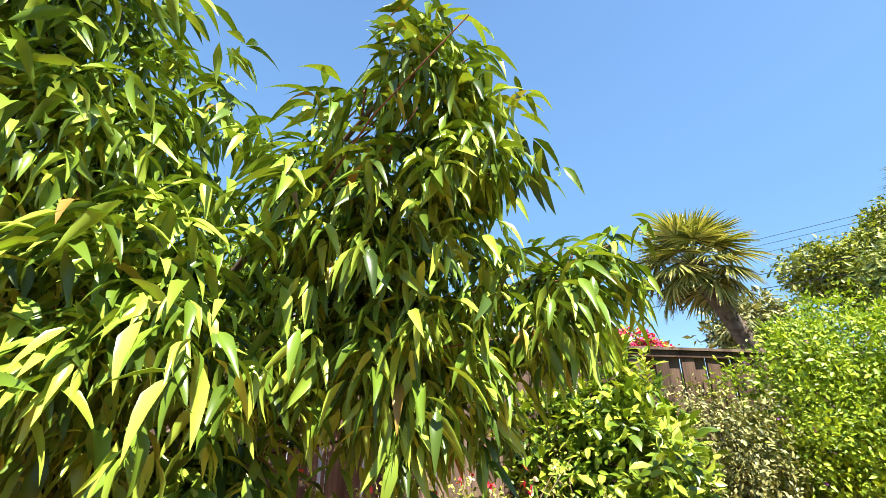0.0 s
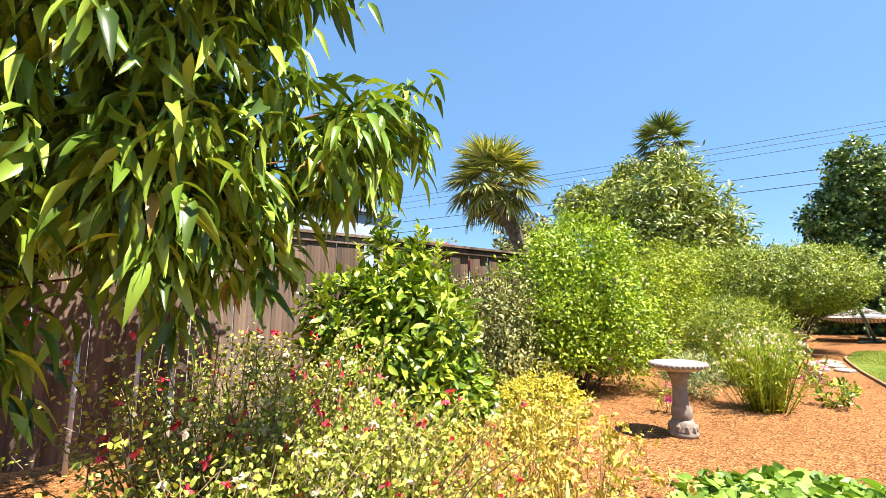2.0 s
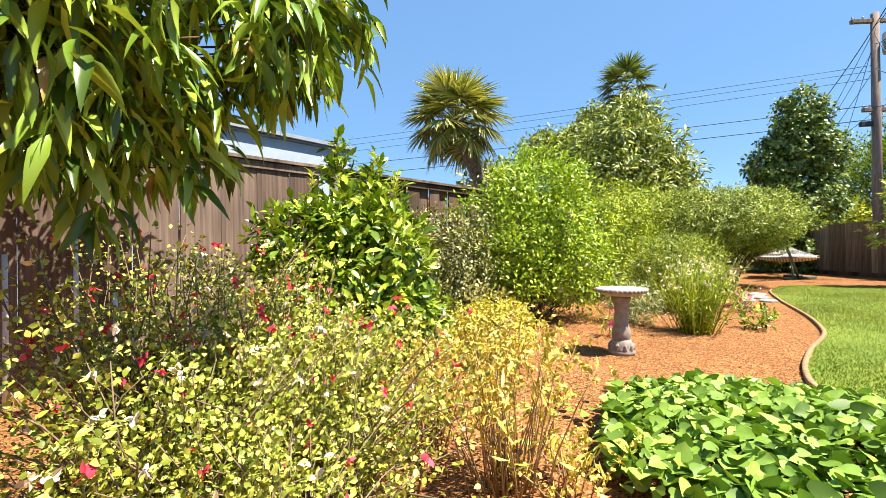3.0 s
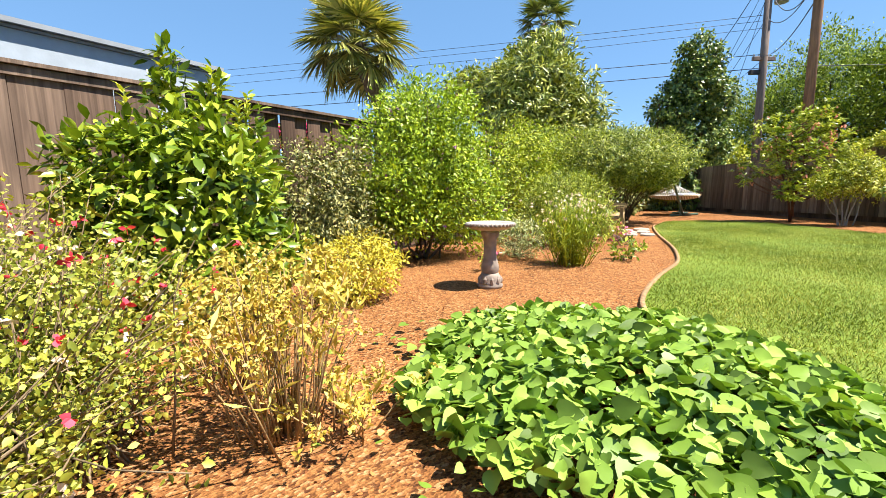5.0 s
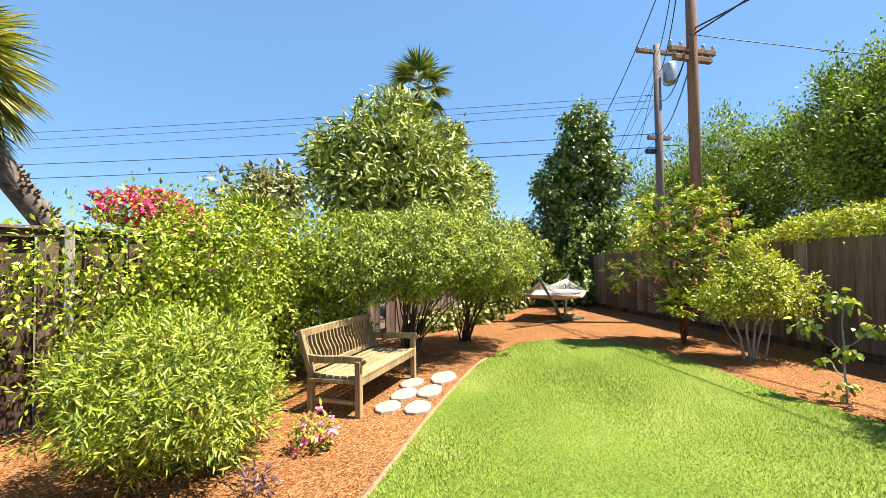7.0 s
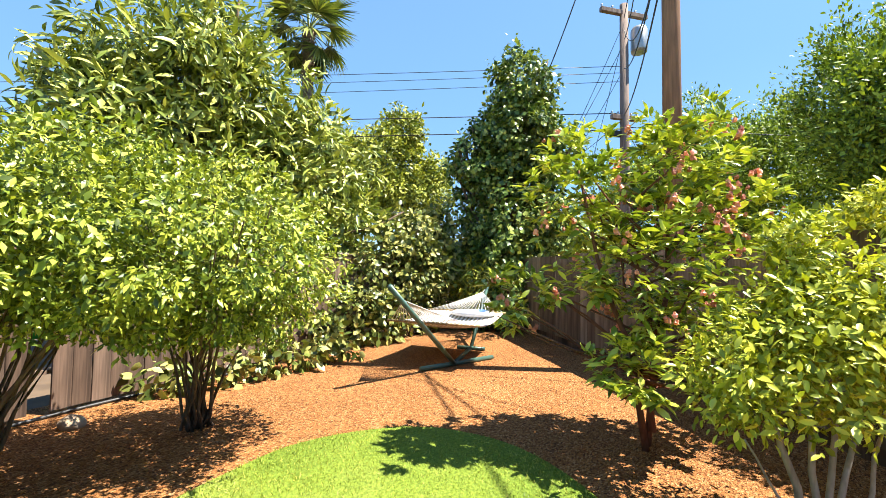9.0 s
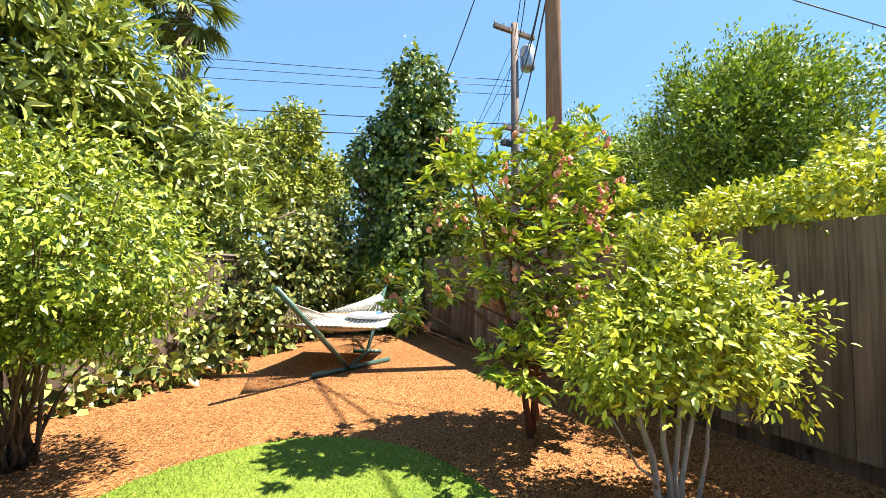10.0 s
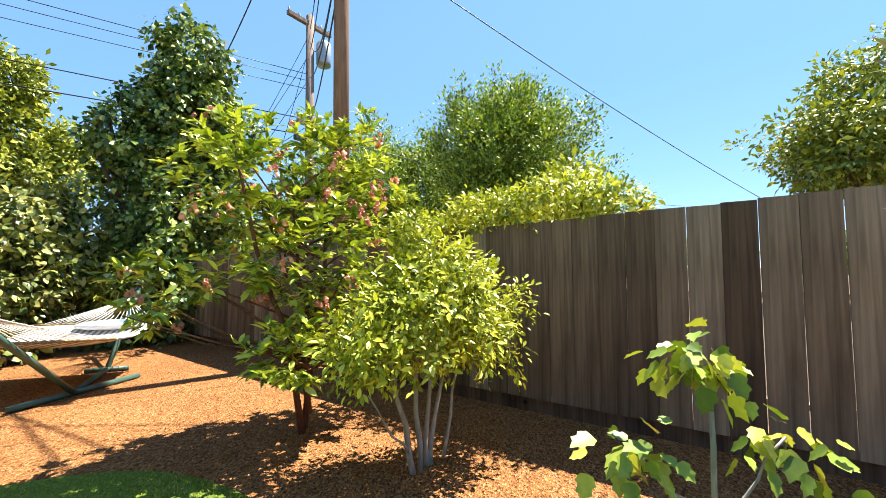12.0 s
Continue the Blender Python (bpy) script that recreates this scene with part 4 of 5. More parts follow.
for foot, top, n in (((0.02, 0, 0.68), (0.02, 0.02, 0.8), 30), ((0.01, 0, 0.4), (-0.02, 0.2, 0.6), 15), ((0.01, 0, 0.42), (0.02, -0.17, 0.6), 16), ((0, 0, 0.3), (0.0, -0.02, 0.42), 8), ((0, 0, 0.1), (-0.03, 0.03, 0.14), 10), ((0, 0, 0.2), (0.1, 0.1, 0.3), 6)):
    part("shoot", tri_mesh("shoot", *tube(bent(foot, top, 0.03, 0.006, 6), 0.0045, 0.003, 6)), M_GREYBARK, ob, smooth=True)
    for _ in range(int(n * 2.1)):
        a = rng.random() * 6.28
        d = np.array([math.cos(a), math.sin(a), rng.normal(-0.9, 0.8)])
        place_leaf(leaf_me, np.array(top) + d * 0.03 + rng.normal(0, 1, 3) * (0.04, 0.04, 0.02), d, (rng.normal(0, 0.5), rng.normal(0, 0.5), 1), 0.038 + 0.03 * rng.random(), ob)


def tree(name, x, y, label, blobs, n, shape, size, material, trunk_r=0.15, **how):
    ob = thing(name, x, y, label=label, category="tree")
    top = max(blobs, key=lambda b: b[2])
    part("trunk", tri_mesh("trunk", *tube(bent((0, 0, -0.05), (top[0] * 0.6, top[1] * 0.6, top[2]), 0, trunk_r * 0.3, 8), trunk_r, trunk_r * 0.3, 9)), M_BARK, ob, smooth=True)
    for b in blobs:
        for _ in range(4):
            q = np.array(b[:3]) + rng.normal(0, 0.5, 3) * b[3:]
            part("limb", tri_mesh("limb", *tube(bent((0, 0, max(0.3, q[2] * 0.45)), q, 0.05 * q[2] * 0.3, trunk_r * 0.3, 6), trunk_r * 0.35, trunk_r * 0.1, 6)), M_BARK, ob, smooth=True)
    part("crown", tri_mesh("crown", *foliage(blobs, n, shape, size, **how)), material, ob)
    return ob


tree("loquat_tree", 10.2, 7.4, "broad evergreen tree with long leathery leaves behind the fence",
     [(-0.5, -0.3, 3.2, 1.1, 0.9, 0.9), (0.9, -0.2, 2.6, 1.0, 0.9, 0.9), (-1.2, -0.3, 2.5, 0.75, 0.75, 0.65), (1.5, -0.4, 1.75, 0.7, 0.6, 0.6), (0.0, -0.3, 2.1, 1.4, 0.9, 0.8), (-0.3, -0.3, 3.95, 0.65, 0.6, 0.6), (-1.3, 0.2, 3.25, 0.55, 0.55, 0.5)],
     26000, leaf_shape(0.3, 0.2, 0.25, 2, 0.5), 0.16, M_LOQUAT, 0.13, spread=0.16, cluster=9, rough=0.35, shell=0.5, droop=0.2)
ivy = tree("ivy_column", 14.55, 5.9, "tall dead trunk thickly overgrown with dark ivy",
     [(-0.1, -0.05, 0.9, 1.15, 1.0, 0.95), (0.0, -0.2, 2.1, 1.0, 0.95, 0.8), (-0.05, -0.45, 3.4, 0.7, 0.7, 0.8), (-0.1, -0.55, 4.4, 0.52, 0.52, 0.55), (0.45, -0.85, 3.2, 0.5, 0.45, 0.5), (-0.6, 0.05, 2.9, 0.5, 0.5, 0.45), (0.15, -0.4, 4.0, 0.42, 0.4, 0.4), (-0.35, -0.2, 3.5, 0.4, 0.4, 0.4), (0.6, -0.7, 2.0, 0.5, 0.5, 0.6)],
     34000, leaf_shape(0.85, 0.12, 0.15, 1, 0.4), 0.085, M_IVY, 0.16, spread=0.1, cluster=7, rough=0.4, shell=0.25, droop=0.6)
plant("fence_ivy", 12.4, 6.05, "ivy hanging over the fence down to the ground", "vine",
      [(0, 0, 0.85, 1.0, 0.22, 0.8), (0.9, 0.25, 1.2, 0.8, 0.35, 0.85), (-1.0, -0.2, 0.35, 0.8, 0.15, 0.35), (0.3, 0.2, 1.6, 0.8, 0.3, 0.35), (-2.6, -0.75, 0.15, 1.1, 0.15, 0.18)], 9000, ROUND, 0.085, leafy("ivy_light", (0.05, 0.1, 0.025), (0.13, 0.2, 0.05), (0.33, 0.38, 0.15), 0.35, 0.25), 10, 0.01, M_BARK, spread=0.08, cluster=6, droop=0.5)
plant("bamboo_shrub", 13.75, 5.75, "yellow-green feathery shrub in the fence corner", "shrub",
      [(0, 0, 0.75, 0.4, 0.4, 0.5)], 2600, SLIM, 0.12, M_YTREE, 12, 0.01, spread=0.08, cluster=7, droop=0.3)
tree("fence_creeper", 11.75, 0.55, "leafy yellow-green creeper spilling over the fence top",
     [(-0.12, 0.3, 1.44, 0.34, 0.38, 0.16), (-0.42, -0.15, 1.47, 0.34, 0.36, 0.19), (-0.7, -0.45, 1.42, 0.2, 0.24, 0.14), (0.2, 0.75, 1.36, 0.24, 0.3, 0.08)], 9000, BROAD, 0.045, M_LIME, 0.04, spread=0.06, cluster=6, droop=0.2)
tree("olive_tree", 9.2, -0.56, "small silvery-leaved olive tree", [(-0.1, 0.05, 1.3, 0.4, 0.4, 0.42), (-0.1, 0.28, 1.12, 0.25, 0.25, 0.25), (-0.1, -0.1, 1.6, 0.3, 0.3, 0.3)], 4200, SLIM, 0.075, M_SILVER, 0.04, spread=0.06, cluster=8, droop=-0.1)
tree("plum_tree", 21.6, -0.4, "tall dense green tree beyond the fence", [(0, 0, 4.2, 2.1, 2.1, 2.4), (0.2, -0.8, 3.0, 2.0, 2.0, 1.8), (-0.2, 0.7, 4.9, 1.4, 1.4, 1.7), (0.2, -0.5, 5.4, 1.2, 1.2, 1.5)], 100000, OVATE, 0.105, M_FARLEAF, 0.25, spread=0.3, cluster=12, rough=0.42, shell=0.35, droop=-0.7)
tree("plum_tree", 25.5, 4.4, "tall green tree beyond the fence", [(0, 0, 4.3, 2.6, 2.4, 2.3), (0.5, -2.2, 4.0, 2.2, 2.0, 2.2), (-1.0, 2.0, 3.2, 2.0, 2.0, 1.8)], 80000, OVATE, 0.115, M_FARLEAF, 0.25, spread=0.3, cluster=12, rough=0.45, shell=0.35, droop=-0.7)
tree("bright_shrub", 21.0, 8.0, "bright green shrub beyond the fence", [(0, 0, 1.6, 1.6, 1.6, 1.0), (0.8, -1.5, 1.4, 1.4, 1.4, 0.9)], 6000, OVATE, 0.18, M_LIME, 0.1, spread=0.2, cluster=8)
tree("light_shrub", 14.0, -0.55, "light green tree top beyond the fence", [(0, 0.1, 2.05, 0.4, 0.4, 0.35), (0.2, -0.1, 1.5, 0.5, 0.6, 0.3)], 3000, OVATE, 0.1, M_LIME, 0.05, spread=0.12, cluster=7)
tree("pepper_tree", 27.6, 25.8, "loose yellow-green tree far behind", [(0, 0, 8.3, 2.8, 2.8, 2.9), (0.8, -1.0, 11.0, 1.5, 1.5, 1.6), (1.6, -1.6, 5.8, 2.4, 2.4, 2.2), (-2.2, 1.6, 9.0, 2.0, 2.0, 1.7), (2.6, -2.6, 8.0, 1.1, 1.1, 1.2)], 30000, OVATE, 0.3, M_YTREE, 0.3, spread=0.4, cluster=9, rough=0.4)
tree("pepper_tree", 19.2, -9.3, "rounded yellow-green tree beyond the fence", [(0, 0, 4.2, 2.0, 2.0, 1.2), (0.3, -0.8, 5.6, 1.4, 1.4, 1.3), (-0.6, 1.2, 3.6, 0.9, 0.9, 0.8)], 18000, OVATE, 0.16, M_YTREE, 0.2, spread=0.25, cluster=9, rough=0.4, droop=0.3)
tree("garden_tree", 9.3, 12.6, "green tree behind the neighbouring fence", [(0, 0, 2.9, 1.2, 1.1, 0.7), (0.5, 0.2, 3.5, 0.6, 0.6, 0.45)], 3200, OVATE, 0.2, M_GREY, 0.1, spread=0.2, cluster=8, rough=0.4)
boug = plant("bougainvillea", 7.1, 16.7, "magenta bougainvillea in full bloom behind the fence", "shrub",
      [(0, 0, 2.9, 1.3, 0.8, 0.6), (0.8, 0, 2.6, 1.0, 0.7, 0.5)], 2600, OVATE, 0.16, M_MOSS, 6, 0.04, M_BARK, (("bract", 520, 0.15, M_MAGENTA, 5),), spread=0.2)


def fan(ob, hub, way, length, material, blades=34):
    """One palm frond: a stalk and a fan of narrow folded blades."""
    way = unit(np.array(way, float))
    end = np.array(hub) + way * length * 0.5
    side = unit(np.cross(way, (0, 0, 1.0)))
    upw = np.cross(side, way)
    ang = np.linspace(-1.9, 1.9, blades)
    d = np.cos(ang)[:, None] * way + np.sin(ang)[:, None] * side + np.array([0, 0, -0.12]) + rng.normal(0, 0.04, (blades, 3))
    sh = leaf_shape(0.085, 0.35, 0.26, 3, 0.35)
    vf = scatter(sh, np.repeat(end[None], blades, 0), d, np.repeat(upw[None], blades, 0), length * 0.55 * (0.85 + 0.15 * np.cos(ang)) * (0.9 + 0.2 * rng.random(blades)))
    part("frond", tri_mesh("frond", *joined([vf, tube(bent(hub, end, -0.03 * length, 0, 4), 0.014, 0.008, 4)])), material, ob)


def palm(x, y, spine, crown_r, n, material, label, r0, r1, low=-0.55):
    ob = thing("fan_palm", x, y, label=label, category="tree")
    sp = spline(spine, 8, False)
    v, t = tube(sp, r0, r1, 12)
    part("trunk", tri_mesh("trunk", v, t), M_PALMBARK, ob, smooth=True)
    # old leaf bases in rows round the trunk
    k = 420
    u = rng.random(k)
    idx = np.clip((u * (len(sp) - 1)).astype(int), 0, len(sp) - 2)
    fr = (u * (len(sp) - 1) - idx)[:, None]
    c = sp[idx] + (sp[idx + 1] - sp[idx]) * fr
    a = rng.random(k) * 2 * math.pi
    out = np.column_stack([np.cos(a), np.sin(a), np.zeros(k)])
    rr = (r0 + (r1 - r0) * u)[:, None]
    part("leaf_base", tri_mesh("leaf_base", *scatter(leaf_shape(0.7, 0.3, -0.2, 1), c + out * rr * 0.9, out * 0.7 + np.array([0, 0, 0.8]), out, np.full(k, r0 * 0.7))), M_PALMBARK, ob, kind="stuff")
    for i in range(n):
        a = i * 2.39996 + rng.normal(0, 0.15)
        el = low + (1.5 - low) * (i / n) ** 0.9
        fan(ob, sp[-1], (math.cos(a) * math.cos(el), math.sin(a) * math.cos(el), math.sin(el)), crown_r * (0.9 + 0.2 * rng.random()), material)
    return ob


palm(5.3, 6.3, [(0, 0, 0), (-0.25, -0.05, 1.0), (-0.75, -0.25, 1.9), (-1.2, -0.42, 2.6), (-1.3, -0.4, 2.85)], 0.88, 46, M_PALM, "leaning fan palm with golden-green fronds behind the fence", 0.1, 0.13, -0.95)
palm(12.4, 9.3, [(0, 0, 0), (0.02, 0, 2.5), (0, 0, 4.6), (0, 0, 6.0)], 1.1, 26, M_PALMD, "tall straight fan palm behind the trees", 0.13, 0.11, -1.2)
palm(8.2, 10.2, [(0, 0, 0), (0, 0, 0.8), (0, 0, 1.6)], 1.3, 16, M_PALMD, "low fan palm behind the fence", 0.14, 0.12, 0.1)

# ---- bird bath ----
ob = thing("bird_bath", 2.98, 1.88, rz=20, label="cast stone bird bath on a turned pedestal", category="bird bath")
part("base", tri_mesh("base", *lathe([(0.001, 0.0), (0.085, 0.0), (0.088, 0.02), (0.075, 0.035), (0.08, 0.06), (0.066, 0.085), (0.058, 0.1), (0.001, 0.1)], 16)), M_CONCRETE, ob)
part("pedestal", tri_mesh("pedestal", *lathe([(0.05, 0.095), (0.062, 0.12), (0.058, 0.16), (0.046, 0.2), (0.042, 0.28), (0.046, 0.33), (0.06, 0.36), (0.064, 0.38), (0.055, 0.39), (0.03, 0.395)], 20)), M_CONCRETE, ob, smooth=True)
bowl = part("bowl", tri_mesh("bowl", *lathe([(0.03, 0.385), (0.07, 0.39), (0.12, 0.4), (0.15, 0.415), (0.163, 0.43), (0.163, 0.442), (0.152, 0.445), (0.14, 0.432), (0.1, 0.415), (0.001, 0.408)], 32)), M_WATER, ob, smooth=True)
for k in range(36):
    a = k * math.pi / 18
    bm = bmesh.new()
    bmesh.ops.create_icosphere(bm, subdivisions=1, radius=0.0135, matrix=pose(0.16 * math.cos(a), 0.16 * math.sin(a), 0.43))
    part("rim_shell", bm, M_CONCRETE, bowl)
for k in range(10):
    a = k * math.pi / 5
    bm = bmesh.new()
    bmesh.ops.create_icosphere(bm, subdivisions=1, radius=0.026, matrix=pose(0.07 * math.cos(a), 0.07 * math.sin(a), 0.05) @ Matrix.Diagonal((0.7, 0.7, 1.3, 1)))
    part("carved_leaf", bm, M_CONCRETE, ob)

# ---- bench ----
ob = thing("garden_bench", 6.42, 2.92, rz=28.4, label="weathered teak garden bench with a slatted back", category="bench")
L, D = 1.02, 0.4
for x in (0.0, L):
    part("leg", bar((x, 0, 0), (x, 0, 0.4), 0.045, 0.045, 0.004), M_TEAK, ob)
    part("leg", bar((x, D, 0), (x, D, 0.3), 0.045, 0.045, 0.004), M_TEAK, ob)
    part("back_post", bar((x, D, 0.29), (x, D + 0.1, 0.6), 0.045, 0.04, 0.004), M_TEAK, ob)
    arm = np.array([(x, -0.05, 0.385), (x, -0.035, 0.405), (x, 0.1, 0.408), (x, 0.3, 0.395), (x, D + 0.04, 0.4)])
    for a, b in zip(arm[:-1], arm[1:]):
        part("armrest", bar(a, b, 0.055, 0.025, 0.004), M_TEAK, ob)
    part("side_rail", bar((x, 0.02, 0.255), (x, D, 0.245), 0.03, 0.06, 0.003), M_TEAK, ob)
    part("stretcher", bar((x, 0.02, 0.1), (x, D, 0.1), 0.025, 0.03, 0.003), M_TEAK, ob)
part("front_rail", bar((0.02, 0, 0.25), (L - 0.02, 0, 0.25), 0.06, 0.03, 0.004), M_TEAK, ob)
part("back_rail", bar((0.02, D, 0.25), (L - 0.02, D, 0.25), 0.05, 0.03, 0.004), M_TEAK, ob)
for k in range(7):
    y = 0.005 + k * 0.058
    part("seat_slat", bar((0.0, y, 0.285 - 0.012 * math.sin(k / 6 * math.pi)), (L, y, 0.285 - 0.012 * math.sin(k / 6 * math.pi)), 0.02, 0.05, 0.003), M_TEAK, ob)
part("top_rail", bar((0.0, D + 0.09, 0.575), (L, D + 0.09, 0.575), 0.06, 0.03, 0.005), M_TEAK, ob)
part("lower_rail", bar((0.02, D + 0.015, 0.315), (L - 0.02, D + 0.015, 0.315), 0.04, 0.025, 0.004), M_TEAK, ob)
for k in range(19):
    x = 0.05 + k * (L - 0.1) / 18
    for z0, z1, y0, y1 in ((0.32, 0.4, 0.02, 0.03), (0.4, 0.48, 0.03, 0.072), (0.48, 0.56, 0.072, 0.088)):
        part("back_slat", bar((x, D + y0, z0), (x, D + y1, z1), 0.024, 0.012), M_TEAK, ob)

# flagstones before the bench
for x, y, rx, ry, a in ((6.68, 2.93, 0.13, 0.09, 20), (6.83, 2.76, 0.15, 0.1, 30), (6.95, 3.08, 0.16, 0.1, 25), (7.15, 2.98, 0.17, 0.1, 30), (7.2, 3.28, 0.15, 0.09, 25), (7.52, 3.2, 0.2, 0.11, 30)):
    bm = bmesh.new()
    n = 9
    vs = [bm.verts.new((rx * (0.9 + 0.2 * rng.random()) * math.cos(k * 2 * math.pi / n), ry * (0.9 + 0.25 * rng.random()) * math.sin(k * 2 * math.pi / n), 0)) for k in range(n)]
    f = bm.faces.new(vs)
    r = bmesh.ops.extrude_face_region(bm, geom=[f])
    bmesh.ops.translate(bm, vec=(0, 0, 0.03), verts=[v for v in r["geom"] if isinstance(v, bmesh.types.BMVert)])
    bmesh.ops.recalc_face_normals(bm, faces=bm.faces[:])
    bmesh.ops.bevel(bm, geom=[e for e in bm.edges if all(v.co.z > 0.02 for v in e.verts)], offset=0.008, segments=1, affect="EDGES")
    me = bpy.data.meshes.new("flagstone")
    bm.to_mesh(me)
    bm.free()
    me.materials.append(M_FLAG)
    st = new("flagstone", me)
    st.matrix_basis = pose(x, y, -0.006, 0, 0, a)
    tagged(st, "pale irregular flagstone set in the bark", "stepping stone", "flagstones before the bench")

# ---- hammock on its stand ----
NEAR, FAR = np.array((10.43, 4.11, 0.9)), np.array((13.25, 5.17, 0.8))
ob = thing("hammock_stand", 11.5, 4.3, label="green-painted steel hammock stand on the bark", category="hammock stand")
O = np.array((11.5, 4.3, 0))
for name, a, b in (("foot_bar", (11.08, 4.385, 0.025), (12.07, 4.21, 0.025)), ("post", (11.5, 4.3, 0.03), NEAR), ("beam", (11.5, 4.3, 0.03), (12.3, 4.72, 0.03)), ("post", (12.3, 4.72, 0.03), FAR), ("foot_bar", (12.22, 4.88, 0.025), (12.38, 4.56, 0.025))):
    part(name, tri_mesh(name, *tube(bent(np.array(a) - O, np.array(b) - O, 0, 0, 3), 0.024, 0.024, 12)), M_STAND, ob, smooth=True)
for e in (NEAR, FAR):
    part("hook", tri_mesh("hook", *tube(np.array([(0, 0, 0), (0.03, 0.01, -0.03), (0.06, 0.02, -0.02), (0.07, 0.02, 0.01)]) * (1 if e is NEAR else -1) + e - O, 0.005, 0.005, 6)), M_STEEL, ob)
ax = unit(FAR - NEAR)
sd = unit(np.cross(ax, (0, 0, 1.0)))
ob = thing("hammock", 11.84, 4.64, label="striped fabric hammock with white rope ends", category="hammock")
O = np.array((11.84, 4.64, 0))
s0, s1 = NEAR + (FAR - NEAR) * 0.3, NEAR + (FAR - NEAR) * 0.66
s0[2], s1[2] = 0.47, 0.49
HALF = 0.5
rows = []
for i in range(13):
    u = i / 12
    for j in range(9):
        w = (j / 8 - 0.5) * 2
        c = s0 + (s1 - s0) * u
        rows.append(c + sd * w * HALF - np.array([0, 0, 0.11 * math.sin(u * math.pi) * (1 - 0.55 * w * w)]) - O)
bm = bmesh.new()
vs = [bm.verts.new(r) for r in rows]
for i in range(12):
    for j in range(8):
        bm.faces.new((vs[i * 9 + j], vs[i * 9 + j + 1], vs[(i + 1) * 9 + j + 1], vs[(i + 1) * 9 + j]))
r = bmesh.ops.extrude_face_region(bm, geom=bm.faces[:])
bmesh.ops.translate(bm, vec=(0, 0, -0.012), verts=[v for v in r["geom"] if isinstance(v, bmesh.types.BMVert)])
m, nt, b = base("striped_fabric", 0.85)
tc, mp, wv = nt.nodes.new("ShaderNodeTexCoord"), nt.nodes.new("ShaderNodeMapping"), nt.nodes.new("ShaderNodeTexWave")
mp.inputs["Rotation"].default_value = (0, 0, -math.atan2(sd[1], sd[0]))
nt.links.new(tc.outputs["Object"], mp.inputs[0]), nt.links.new(mp.outputs[0], wv.inputs["Vector"])
wv.inputs["Scale"].default_value = 6.0
nt.links.new(ramp(nt, wv.outputs["Fac"], [(0.3, (0.3, 0.26, 0.2)), (0.45, (0.66, 0.6, 0.5)), (0.65, (0.74, 0.71, 0.7))]), b.inputs["Base Color"])
part("bed", bm, m, ob, "striped tan and dark fabric", smooth=True)
for s, e in ((s0, NEAR), (s1, FAR)):
    part("spreader_bar", tri_mesh("spreader_bar", *tube(bent(s - sd * (HALF + 0.04) - O, s + sd * (HALF + 0.04) - O, 0, 0, 3), 0.013, 0.013, 8)), M_TEAK, ob, smooth=True)
    knot = e + (s - e) * 0.28 - np.array([0, 0, 0.02])
    part("chain", tri_mesh("chain", *tube(bent(e - O, knot - O, 0.01, 0, 5), 0.007, 0.007, 6)), M_STEEL, ob)
    for k in range(19):
        q = s + sd * HALF * (k / 9 - 1) - O
        part("rope", tri_mesh("rope", *tube(bent(knot - O, q, 0.012, 0, 4), 0.0045, 0.0045, 5)), M_ROPE, ob)
        bm = bmesh.new()
        bmesh.ops.create_icosphere(bm, subdivisions=1, radius=0.013, matrix=Matrix.Translation(q))
        part("rope_knot", bm, M_ROPE, ob)
ob = thing("pillow", *(s1 - ax * 0.14 - sd * -0.15)[:2], 0.475, rz=math.degrees(math.atan2(sd[1], sd[0])), label="white pillow with a blue patch on the hammock", category="pillow")
for name, sx, x, mt in (("cover", 0.3, 0, M_CLOTH), ("blue_patch", 0.1, 0.12, M_BLUE)):
    bm = bmesh.new()
    bmesh.ops.create_uvsphere(bm, u_segments=18, v_segments=10, radius=1, matrix=Matrix.Translation((x, 0, 0.01 + (0.004 if x else 0))) @ Matrix.Diagonal((sx, 0.14 if not x else 0.11, 0.05, 1)))
    part(name, bm, mt, ob, smooth=True)

# ---- glider seat ----
ob = thing("patio_glider", 8.72, 0.22, rz=-124, label="dark sling-fabric glider seat with a bronze frame", category="outdoor seat")
GL, GD = 1.15, 0.45
bm = bmesh.new()
prof = [(0.0, 0.27), (0.05, 0.285), (0.2, 0.26), (0.38, 0.24), (0.43, 0.27), (0.5, 0.45), (0.56, 0.64)]
ring = [[bm.verts.new((x, y, z)) for y, z in prof] for x in (0.04, GL * 0.5, GL - 0.04)]
for a, b in zip(ring[:-1], ring[1:]):
    for k in range(len(prof) - 1):
        bm.faces.new((a[k], b[k], b[k + 1], a[k + 1]))
r = bmesh.ops.extrude_face_region(bm, geom=bm.faces[:])
bmesh.ops.translate(bm, vec=(0, -0.006, -0.012), verts=[v for v in r["geom"] if isinstance(v, bmesh.types.BMVert)])
part("sling", bm, M_SLING, ob, smooth=True)
part("front_roll", tri_mesh("front_roll", *tube([(0.04, 0.0, 0.25), (GL / 2, 0, 0.245), (GL - 0.04, 0, 0.25)], 0.035, 0.035, 10)), plain("tan_fabric", (0.36, 0.27, 0.22), 0.8), ob, smooth=True)
